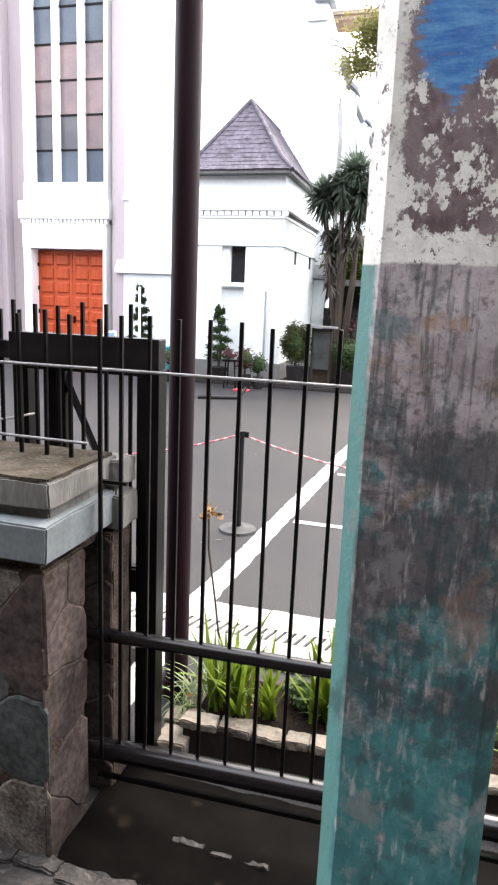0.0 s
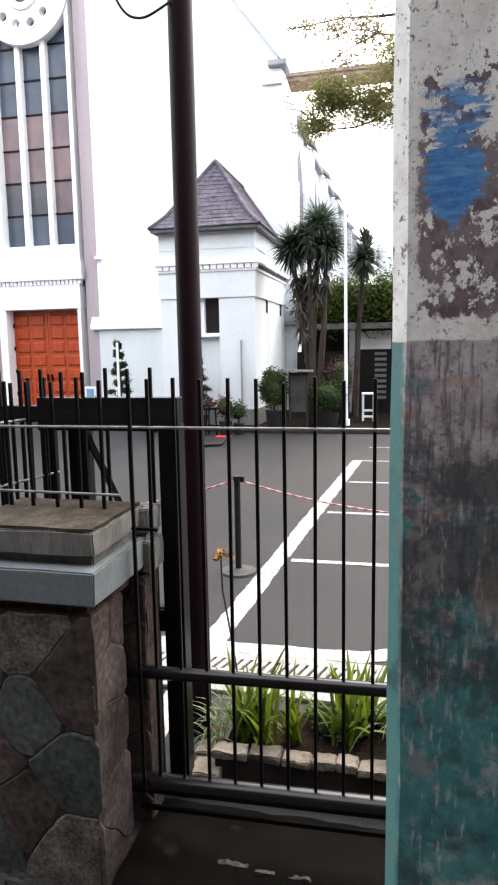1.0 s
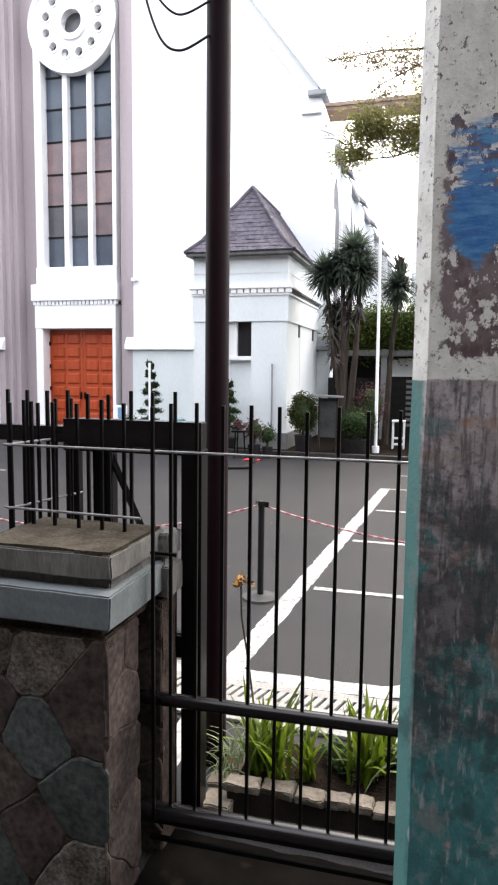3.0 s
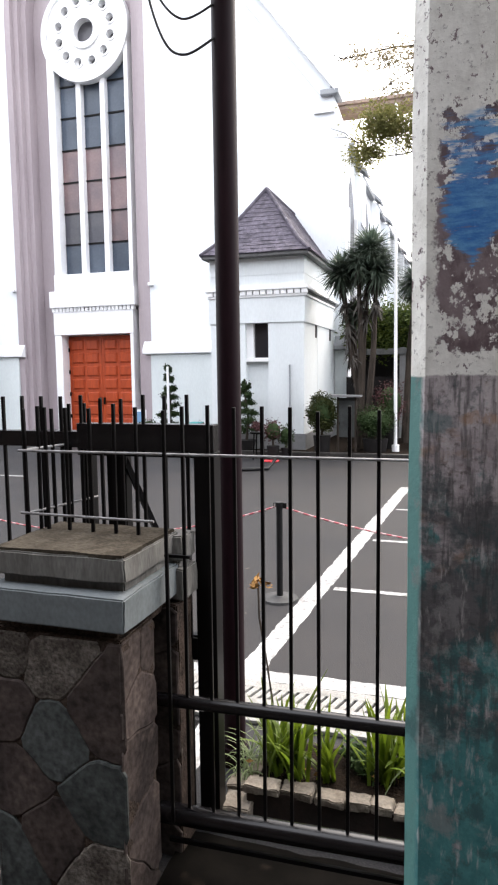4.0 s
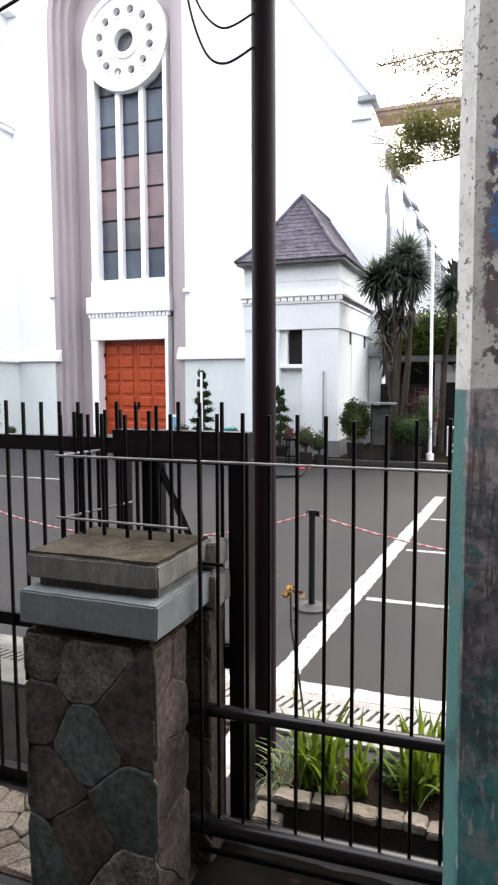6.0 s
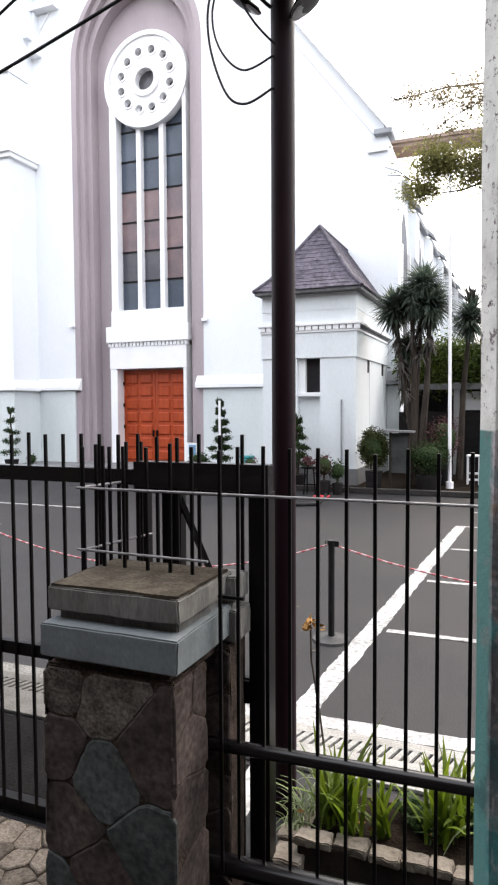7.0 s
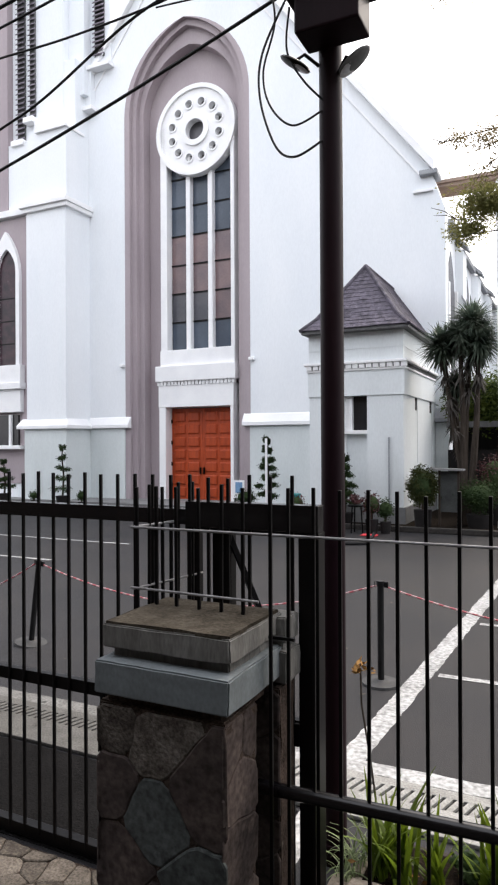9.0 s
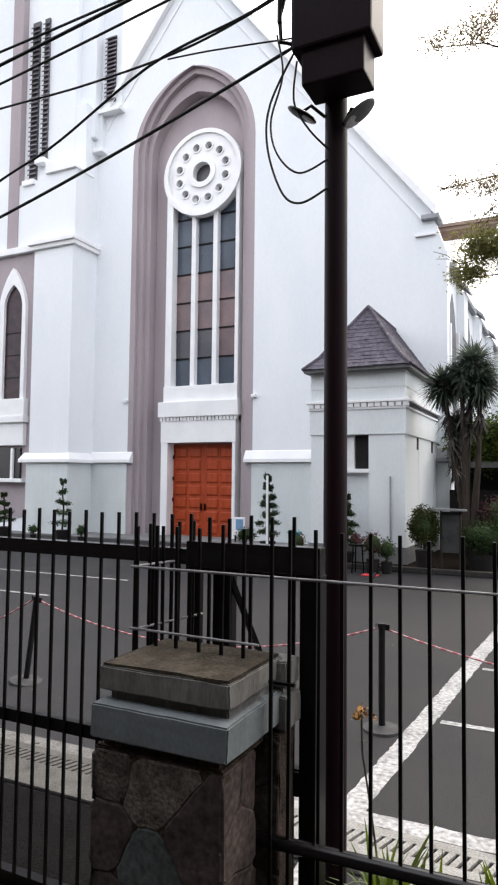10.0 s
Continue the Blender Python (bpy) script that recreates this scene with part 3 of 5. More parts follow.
drain = thing("drain", "white-painted concrete drain cover with dark slots", "drain", kind="structure")
# shallow black sheet paints the darkness seen down the slots
part("channel", box(-9.5, 4, 3.50, 3.82, -0.02, 0.008), DARK, drain)
# left run of the drain is darker than the right
for x0, x1, m in ((-9.5, -1.75, DRAING), (-1.745, 4, DRAINW)):
    part("kerb", box(x0, x1, 3.30 if x0 < -2 else 3.33, 3.60, 0.002, 0.026, 0.006), m, drain)
    part("kerb", box(x0, x1, 3.745, 3.835, 0.002, 0.024, 0.006), m, drain)
bar = None
for i in range(222):
    x = -9.45 + i * 0.0605
    if bar is None:
        bm = bmesh.new()
        vs = [bm.verts.new(p) for p in ((-0.045, -0.085, 0.02), (-0.007, -0.085, 0.02), (0.045, 0.085, 0.02), (0.007, 0.085, 0.02), (-0.045, -0.085, 0), (-0.007, -0.085, 0), (0.045, 0.085, 0), (0.007, 0.085, 0))]
        for f in ((0, 1, 2, 3), (0, 4, 5, 1), (1, 5, 6, 2), (2, 6, 7, 3), (3, 7, 4, 0)):
            bm.faces.new([vs[k] for k in f])
        bar = part("drain_bar", bm, DRAING, drain)
        bar.location = (x, 3.672, 0.003)
        white_bar = bar.data.copy()
        white_bar.materials[0] = DRAINW
    else:
        o = bar.copy()
        if x > -1.75:
            o.data = white_bar
        scene.collection.objects.link(o)
        o.location = (x, 3.672, 0.003)

# thin sheet that darkens the ground between gate and drain
tagged(link("tarmac_strip", box(-9.5, -1.42, 2.40, 3.278, -0.02, 0.005), TARMAC), "darker tarmac strip inside the gate", "tarmac", kind="structure")

# pavement outside the fence
tagged(link("pavement", box(-12, 6, -4.0, 1.78, -0.05, 0.012), KERB), "grey concrete footway outside the fence", "pavement", kind="structure")
bm = bmesh.new()
bmesh.ops.create_grid(bm, x_segments=90, y_segments=12, size=0.5, matrix=Matrix.Translation((0.95, 2.09, 0.022)) @ Matrix.Diagonal((4.1, 0.52, 1, 1)))
for v in bm.verts:
    v.co.z += 0.012 * noise.noise(v.co * 7) + 0.006 * noise.noise(v.co * 25) - 0.02 * max(0.0, 1.9 - v.co.y) / 0.07
tagged(link("fence_plinth", bm, WET, smooth=True), "wet dark concrete strip under the fence", "plinth", kind="structure")
rnd = random.Random(4)
kerb = thing("kerb", "broken pale concrete edging along the footway", "kerb", kind="structure")
x = -2.2
while x < 2.5:
    w = rnd.uniform(0.12, 0.3)
    y = 1.80 + rnd.uniform(-0.012, 0.012)
    part("kerb_stone", rough_slab(x, x + w - 0.006, y - 0.045, y + 0.03, -0.02, 0.020 + rnd.uniform(-0.012, 0.012), rnd.uniform(0, 90), 0.018), KERB, kerb)
    x += w

for x0, x1, y in ((-0.74, -0.60, 2.035), (-0.58, -0.36, 2.02), (-0.98, -0.90, 1.93)):
    part("broken_edge", rough_slab(x0, x1, y - 0.012, y + 0.01, 0.0, 0.026, x0 * 40, 0.014), EDGEP, kerb, "pale broken concrete edge")
cobbles = thing("cobble_paving", "rough stone paving in front of the sliding gate", "paving", kind="structure")
part("bedding", box(-4.2, -1.7, 1.88, 2.36, -0.02, 0.008), MORTAR, cobbles)
rnd = random.Random(8)
for poly in cells(-4.2, -1.72, 1.89, 2.35, 70, rnd):
    slab_mesh("paving_stone", poly, lambda x, y, h: (x, y, 0.006 + h), 0.003, 0.012, PAVE, cobbles, rnd)

# ---- stone pillar ----
pillar = thing("stone_pillar", "grey-green flagstone gate pillar with a two-tier concrete cap", "pillar")
px0, px1, py0, py1 = -1.672, -1.100, 1.805, 2.09
part("core", rough_slab(px0 + 0.013, px1 - 0.013, py0 + 0.013, py1 - 0.013, -0.03, 1.1, 11, 0.004), MORTAR, pillar, smooth=True)
rnd = random.Random(21)
FRONT = [(-1.59, 1.02, STONEP), (-1.405, 0.985, STONEP), (-1.612, 0.80, STONE), (-1.412, 0.69, STONEG), (-1.205, 0.83, STONE), (-1.575, 0.50, STONE), (-1.225, 0.46, STONEG), (-1.435, 0.315, STONE), (-1.62, 0.21, STONEG), (-1.215, 0.16, STONEP)]
for poly, (_, _, m) in zip(cells(px0, px1, 0.0, 1.09, 10, rnd, [f[:2] for f in FRONT]), FRONT):
    slab_mesh("stone", poly, lambda x, y, h: (x, py0 + 0.014 - h, y), 0.001, 0.009, m, pillar, rnd, (px0, px1, 0, 1.09))
for poly in cells(py0, py1, 0.0, 1.09, 6, rnd):
    slab_mesh("stone", poly, lambda x, y, h: (px1 - 0.018 + h, x, y), 0.001, 0.009, STONE, pillar, rnd, (py0, py1, 0, 1.09))
for poly in cells(py0, py1, 0.0, 1.09, 6, rnd):
    slab_mesh("stone", poly, lambda x, y, h: (px0 + 0.018 - h, x, y), 0.001, 0.009, STONE, pillar, rnd, (py0, py1, 0, 1.09))
part("mortar_ridge", rough_slab(px0 + 0.010, px1 - 0.008, py0 + 0.008, py1 + 0.002, 1.05, 1.088, 17, 0.010), MORTAR, pillar, smooth=True)
part("neck", box(px0 + 0.035, px1 - 0.035, py0 + 0.035, 2.25, 1.07, 1.145, 0.006), MORTAR, pillar)


part("lower_slab", rough_slab(-1.662, -1.080, 1.788, 2.29, 1.137, 1.263, 1, 0.003), CAPBLUE, pillar, "blue-grey lower cap slab", smooth=True)
part("joint", rough_slab(-1.635, -1.118, 1.872, 2.27, 1.25, 1.303, 7, 0.004), CAP, pillar, smooth=True)
part("upper_slab", rough_slab(-1.664, -1.100, 1.84, 2.31, 1.299, 1.390, 2, 0.004), CAP, pillar, "stained concrete upper cap slab", smooth=True)
part("moss_top", rough_slab(-1.655, -1.108, 1.848, 2.30, 1.384, 1.399, 3, 0.0035), CAPTOP, pillar, "brown mossy top surface", smooth=True)

rear = thing("wall_pier", "dark rendered pier behind the stone pillar", "pier")
part("body", rough_slab(-1.40, -1.068, 2.215, 2.365, 0.0, 1.10, 5, 0.006), MORTAR, rear)
part("lower_slab", rough_slab(-1.40, -1.046, 2.24, 2.39, 1.112, 1.242, 6, 0.006), CAP, rear, smooth=True)
part("joint", rough_slab(-1.40, -1.075, 2.26, 2.37, 1.23, 1.285, 8, 0.004), CAP, rear, smooth=True)
part("upper_slab", rough_slab(-1.40, -1.055, 2.25, 2.385, 1.277, 1.376, 9, 0.008), CAP, rear, smooth=True)
rnd = random.Random(33)
for poly in cells(-1.40, -1.068, 0.0, 1.09, 9, rnd):
    slab_mesh("stone", poly, lambda x, y, h: (x, 2.218 - h, y), 0.0008, 0.012, STONE, rear, rnd, (-1.40, -1.068, 0, 1.09))

# ---- fence on the footway ----
FY = 2.16
fence = thing("iron_fence", "black iron railing fence with pointed upright bars", "fence")
bars_x = [-1.008] + [-0.904 + 0.1085 * i for i in range(34)]


def upright(x, y, z0, z1, parent, name="bar", r=0.0066):
    bm = bmesh.new()
    j = random.Random(round(x * 977 + y * 131)).uniform(-0.004, 0.004)
    box(x - r, x + r, y - r, y + r, z0, z1 + j * 3, 0.002, bm)
    for v in bm.verts:
        v.co.x += j * (v.co.z - z0) / (z1 - z0)
    return part(name, bm, IRON, parent)


for x in bars_x:
    upright(x, FY, 0.22, 1.908, fence)
upright(-1.056, 2.10, 0.24, 1.905, fence)
short = [-1.72, -1.62, -1.52, -1.41, -1.305, -1.205]
for x in short:
    upright(x, FY, 1.395 if x > -1.66 else 1.36, 1.912, fence)
part("top_rod", tube((-1.745, FY - 0.014, 1.728), (2.8, FY - 0.014, 1.732), 0.0055, 8), GALV, fence)
part("low_rod", tube((-1.745, FY - 0.014, 1.464), (-1.13, FY - 0.014, 1.459), 0.0055, 8), GALV, fence)
part("mid_rail", tube((-1.14, FY, 0.721), (2.8, FY, 0.81), 0.027, 14), IRONW, fence, smooth=True)
part("bottom_rail", tube((-1.14, FY, 0.231), (2.8, FY, 0.345), 0.042, 16), IRONW, fence, smooth=True)
part("rail_strap", prism([(-1.08, 0.145), (2.8, 0.245), (2.8, 0.262), (-1.08, 0.162)], FY - 0.05, FY - 0.035), IRON, fence)
part("wall_stub", box(-1.09, -0.98, FY - 0.012, FY + 0.004, 1.318, 1.330), IRON, fence)
for i, y in enumerate((2.25, 2.33, 2.43, 2.53)):
    upright(-1.72 + 0.02 * i, y, 1.37 - 0.02 * i, 1.90, fence)
part("return_rod", tube((-1.735, FY, 1.728), (-1.645, 2.60, 1.728), 0.0055, 8), GALV, fence)
part("return_rod", tube((-1.735, FY, 1.457), (-1.645, 2.60, 1.457), 0.0055, 8), GALV, fence)

# ---- sliding gate behind the pillar ----
GY = 2.43
gate = thing("sliding_gate", "black steel sliding gate with spiked upright bars", "gate")
part("top_rail", box(-6.2, -1.62, GY - 0.03, GY + 0.03, 1.716, 1.788, 0.004), IRONW, gate)
part("head_beam", box(-1.62, -0.968, GY - 0.034, GY + 0.034, 1.708, 1.825, 0.004), IRONW, gate)
part("mid_rail", box(-6.2, -1.06, GY - 0.015, GY + 0.025, 0.832, 0.897, 0.003), IRON, gate)
part("bottom_rail", box(-6.2, -1.06, GY - 0.025, GY + 0.03, 0.02, 0.085, 0.004), IRON, gate)
part("end_post", box(-1.06, -0.968, GY - 0.03, GY + 0.05, 0.0, 1.707, 0.004), IRON, gate)
part("latch_box", box(-1.105, -1.06, GY - 0.03, GY + 0.01, 0.79, 0.89, 0.004), IRON, gate)
for i in range(50):
    x = -6.10 + i * 0.1022
    upright(x, GY - 0.02, 0.05, 1.945, gate, r=0.0070)
guide = thing("gate_guide_post", "black steel guide posts with a slanting brace", "post")
part("post", box(-1.722, -1.66, 2.58, 2.635, 0.0, 1.80, 0.004), IRON, guide)
part("post", box(-1.578, -1.478, 2.58, 2.64, 0.0, 1.74, 0.004), IRON, guide)
part("brace", tube((-1.52, 2.60, 1.70), (-1.25, 2.60, 1.12), 0.018, 4), IRON, guide)
part("arm", box(-1.72, -1.05, 2.56, 2.60, 1.66, 1.72, 0.003), IRON, guide)

# ---- teal concrete pole beside the camera ----
bm = bmesh.new()
cx, cy, hw, ch = 0.053, 0.992, 0.113, 0.024
ringp = [(-hw + ch, -hw), (hw - ch, -hw), (hw, -hw + ch), (hw, hw - ch), (hw - ch, hw), (-hw + ch, hw), (-hw, hw - ch), (-hw, -hw + ch)]
levels = []
for i in range(61):
    z = i * 0.1
    k = 1.0 - 0.004 * z
    row = []
    for a, b in ringp:
        n = noise.noise_vector(Vector((a * 6, b * 6, z * 3))) * 0.004
        row.append(bm.verts.new((cx + a * k + n.x, cy + b * k + n.y, z)))
    levels.append(row)
for u, v in zip(levels, levels[1:]):
    for k in range(8):
        bm.faces.new((u[k], u[(k + 1) % 8], v[(k + 1) % 8], v[k]))
bm.faces.new(levels[-1])
conc = tagged(link("concrete_pole", bm, POLE), "square concrete pole with flaking teal and white paint", "pole")

# ---- steel utility pole with cabinet ----
upole = thing("utility_pole", "dark maroon steel utility pole carrying a cabinet", "utility pole")
part("shaft", tube((-1.087, 2.95, 0), (-1.09, 2.95, 5.6), 0.060, 20, 0.057), STEEL, upole, smooth=True)
part("collar", tube((-1.087, 2.95, 0), (-1.087, 2.95, 0.1), 0.075, 20), STEEL, upole, smooth=True)
part("cabinet", box(-1.245, -0.835, 2.70, 2.94, 4.24, 5.35, 0.015), STEEL, upole)
part("cabinet_foot", box(-1.195, -0.875, 2.72, 2.92, 4.06, 4.25, 0.01), STEEL, upole)
for s in (-1, 1):
    part("bracket", path_tube([(-1.09 + s * 0.215, 2.78, 4.62), (-1.09 + s * 0.25, 2.78, 4.50), (-1.09 + s * 0.24, 2.78, 4.36), (-1.09 + s * 0.15, 2.8, 4.33)], 0.012), IRON, upole)
    part("side_pipe", tube((-1.09 + s * 0.225, 2.72, 4.42), (-1.09 + s * 0.225, 2.72, 5.3), 0.012, 8), IRON, upole)
for s, lx, lz in ((-1, -0.17, 4.02), (1, 0.14, 3.955)):
    lamp = thing("flood_lamp", "tilted oval floodlight clamped to the steel pole", "lamp", "flood lamps")
    bm = bmesh.new()
    bmesh.ops.create_uvsphere(bm, u_segments=16, v_segments=8, radius=1.0, matrix=Matrix.Translation((-1.09 + lx, 2.9, lz)) @ Euler((0, -s * 0.6, 0)).to_matrix().to_4x4() @ Matrix.Diagonal((0.095, 0.06, 0.020, 1)))
    part("housing", bm, GREYR if s > 0 else IRON, lamp, smooth=True)
    bm = bmesh.new()
    bmesh.ops.create_uvsphere(bm, u_segments=16, v_segments=6, radius=1.0, matrix=Matrix.Translation((-1.09 + lx - s * 0.008, 2.9, lz - 0.016)) @ Euler((0, -s * 0.6, 0)).to_matrix().to_4x4() @ Matrix.Diagonal((0.078, 0.048, 0.010, 1)))
    part("lens", bm, LAMPG, lamp, smooth=True)
    part("arm", path_tube([(-1.09 + s * 0.05, 2.92, lz - 0.03), (-1.09 + lx * 0.7, 2.9, lz + 0.035), (-1.09 + lx, 2.9, lz + 0.015)], 0.009), IRON, lamp)


def sag(a, b, drop, n=24):
    a, b = Vector(a), Vector(b)
    return [a.lerp(b, i / n) - Vector((0, 0, drop * 4 * (i / n) * (1 - i / n))) for i in range(n + 1)]

# ---- planting bed behind the fence ----
bed = thing("planting_bed", "low dark planting bed edged with pale stones", "planter", kind="structure")
part("wall", box(-0.88, 4, 2.505, 2.58, 0, 0.165, 0.008), BRICKD, bed)
bm = bmesh.new()
bmesh.ops.create_grid(bm, x_segments=40, y_segments=8, size=0.5, matrix=Matrix.Translation((1.57, 2.765, 0.14)) @ Matrix.Diagonal((4.86, 0.43, 1, 1)))
for v in bm.verts:
    v.co.z += 0.03 * noise.noise(v.co * 6)
part("soil", bm, SOIL, bed)
part("wall", box(-0.86, 4, 2.98, 3.03, 0, 0.13, 0.008), BRICKD, bed)
rnd = random.Random(12)
x = -0.89
while x < 3.5:
    w = rnd.choice((0.09, 0.12, 0.14, 0.17)) + rnd.uniform(-0.015, 0.015)
    part("edging_stone", rough_slab(x, x + w - 0.003, 2.495 + rnd.uniform(-0.01, 0.01), 2.59 + rnd.uniform(-0.015, 0.015), 0.15, 0.188 + rnd.uniform(-0.006, 0.006), rnd.uniform(0, 50), 0.011) if x < 0.6 else box(x, x + w - 0.003, 2.495, 2.585, 0.135, 0.195, 0.012), STONEB, bed)
    x += w
for x, y in ((-0.98, 2.5), (-1.0, 2.64), (-0.95, 2.78)):
    part("edging_stone", rough_slab(x, x + 0.13, y - 0.06, y + 0.06, 0.0, 0.10 + 0.02 * rnd.random(), x * 9, 0.012), STONEB, bed)


def blade(length, width, bend, n=6):
    """A folded strap leaf that grows up and arches along +x."""
    bm = bmesh.new()
    rows = []
    for i in range(n + 1):
        t = i / n
        a = bend * t
        x = length * (math.sin(a * 0.6) * t * 0.75)
        z = length * t * math.cos(a * 0.55)
        w = width * (0.55 + 1.1 * t - 1.65 * t * t) if t < 1 else 0.001
        w = max(w, 0.001)
        rows.append([bm.verts.new((x, -w, z)), bm.verts.new((x - w * 0.5, 0, z - 0.001)), bm.verts.new((x, w, z))])
    for u, v in zip(rows, rows[1:]):
        for k in (0, 1):
            bm.faces.new((u[k], u[k + 1], v[k + 1], v[k]))
    me = bpy.data.meshes.new("leaf")
    bm.to_mesh(me)
    bm.free()
    for f in me.polygons:
        f.use_smooth = True
    return me


LILY = [blade(0.38, 0.020, 0.5), blade(0.33, 0.019, 0.9), blade(0.42, 0.018, 0.3), blade(0.28, 0.020, 1.3)]
GRASS = [blade(0.26, 0.007, 1.9), blade(0.22, 0.006, 2.3), blade(0.30, 0.007, 1.4)]
for me in LILY:
    me.materials.append(LEAFL)
for me in GRASS:
    me.materials.append(LEAFV)


def clump(name, label, at, meshes, n, lean, seed, scale=1.0):
    rnd = random.Random(seed)
    p = thing(name, label, "plant", "bed plants", at=at)
    for i in range(n):
        o = new("leaf", rnd.choice(meshes))
        o.parent = p
        yaw = rnd.uniform(0, 360)
        s = scale * rnd.uniform(0.7, 1.15)
        o.matrix_basis = pose(rnd.gauss(0, 0.03), rnd.gauss(0, 0.03), 0, 0, rnd.uniform(0, lean), yaw) @ Matrix.Scale(s, 4)
    return p


for i, (x, y) in enumerate(((-0.80, 2.72), (-0.70, 2.70), (-0.54, 2.71), (-0.29, 2.79), (-0.20, 2.92), (0.02, 2.72), (0.26, 2.78), (0.55, 2.72), (0.85, 2.8), (1.2, 2.75))):
    clump("lily_plant", "bright green strap-leaved lily in the bed", (x, y, 0.13), LILY, (30, 24, 20, 28, 20, 24, 24, 24, 24, 24)[i], 26, 40 + i, (1.1, 1.0, 0.85, 1.12, 1.0, 1, 1, 1, 1, 1)[i])
for i, (x, y) in enumerate(((-0.95, 2.70), (-0.93, 2.82), (-0.88, 2.96), (-0.08, 2.93), (0.02, 2.95))):
    clump("spider_plant", "pale variegated grass tuft in the bed", (x, y, 0.10), GRASS, 30, 35, 70 + i, 0.85 if i < 3 else 1.4)
for i, (x, w) in enumerate(((-0.40, 0.12), (0.1, 0.3), (0.6, 0.3), (1.1, 0.4))):
    leaf_cloud("low_foliage", (x, 2.86, 0.18), (w, 0.14, 0.05), 160, 0.03, LEAFD, bed, 500 + i, solid=0.1)
stalk = thing("dry_stalk", "dry bent stalk with orange withered leaves", "plant")
part("stem", path_tube([(-0.93, 3.22, 0.05), (-1.0, 3.28, 0.40), (-1.05, 3.3, 0.66), (-1.055, 3.3, 0.86)], 0.006), BARK, stalk)
leaf_cloud("withered_leaves", (-1.055, 3.3, 0.86), (0.075, 0.05, 0.04), 44, 0.022, STRAW, stalk, 3)
leaf_cloud("litter", (1.0, 2.76, 0.17), (2.0, 0.2, 0.02), 200, 0.018, STRAW, bed, 5, kind="stuff", lobes=40)
litter = thing("fallen_leaves", "small pale fallen leaves on the asphalt", "leaves", kind="stuff")
rnd = random.Random(77)
bm = bmesh.new()
for _ in range(70):
    x, y = rnd.uniform(-6, 2), rnd.uniform(4.2, 12)
    s, a = rnd.uniform(0.012, 0.035), rnd.uniform(0, 6.28)
    d, e = Vector((math.cos(a), math.sin(a), 0)) * s, Vector((-math.sin(a), math.cos(a), 0)) * s * 0.4
    c = Vector((x, y, 0.012))
    bm.faces.new([bm.verts.new(c + q) for q in (-d, -e, d + Vector((0, 0, 0.006)), e)])
part("leaves", bm, STONEB, litter)

# ---- stanchions and chains ----
def stanchion(x, y, lean=0.0):
    s = thing("stanchion", "black crowd-control post on a round grey base", "stanchion", "stanchions", at=(x, y, 0))
    s.rotation_euler = (0, lean, 0)
    bm = tube((0, 0, 0.0), (0, 0, 0.022), 0.17, 28, 0.165)
    tube((0, 0, 0.022), (0, 0, 0.042), 0.155, 28, 0.05, bm)
    part("base", bm, RUBBER, s)
    part("post", tube((0, 0, 0.03), (0, 0, 0.87), 0.029, 16), BLACKP, s, smooth=True)
    bm = tube((0, 0, 0.855), (0, 0, 0.895), 0.036, 16)
    part("head", bm, BLACKP, s, smooth=True)
    for a in (-1, 1):
        part("clip", box(a * 0.04 - 0.008, a * 0.04 + 0.02 * a + 0.008, -0.012, 0.012, 0.84, 0.89, 0.003), BLACKP, s)
    return s


stanchion(-1.515, 5.48)
stanchion(-5.16, 5.10, 0.13)
stanchion(2.6, 5.75)
stanchion(-9.2, 4.7)


def chain(a, b, drop, n):
    c = thing("plastic_chain", "red and white plastic chain slung between the posts", "chain", "chains")
    pts = sag(a, b, drop, n)
    br, bw = bmesh.new(), bmesh.new()
    for i, (p, q) in enumerate(zip(pts, pts[1:])):
        d = (q - p) * 0.12
        tube(p - d, q + d, 0.0075, 6, bm=bw if i % 2 else br)
    tagged(part("red_links", br, ROPER, c), kind="stuff")
    tagged(part("white_links", bw, ROPEW, c), kind="stuff")


chain((-5.01, 5.10, 0.85), (-1.555, 5.48, 0.85), 0.30, 90)
chain((-1.475, 5.48, 0.85), (2.56, 5.75, 0.85), 0.30, 90)
chain((-5.09, 5.10, 0.85), (-9.16, 4.7, 0.85), 0.62, 90)

# ---- cables ----
def cable(pts, r, label="thin black overhead cable to the steel pole"):
    tagged(link("cable", path_tube(pts, r, 7), CABLE, smooth=True), label, "cable", "cables")

# ---- church ----
W, NB = 20.7, 21.5
church = thing("church", "tall white gothic church front with mauve arched niche", "church")
NC, NH = -12.70, 2.42
XL, XR, AX, AZ, KZ = -21.86, -3.46, -12.66, 21.75, 10.1


def along(poly, n):
    """n + 1 points at even steps along a polyline."""
    d = [0.0]
    for a, b in zip(poly, poly[1:]):
        d.append(d[-1] + math.dist(a, b))
    out = []
    for i in range(n + 1):
        t = d[-1] * i / n
        k = max(j for j in range(len(d) - 1) if d[j] <= t + 1e-9)
        f = (t - d[k]) / (d[k + 1] - d[k])
        out.append((poly[k][0] + f * (poly[k + 1][0] - poly[k][0]), poly[k][1] + f * (poly[k + 1][1] - poly[k][1])))
    return out


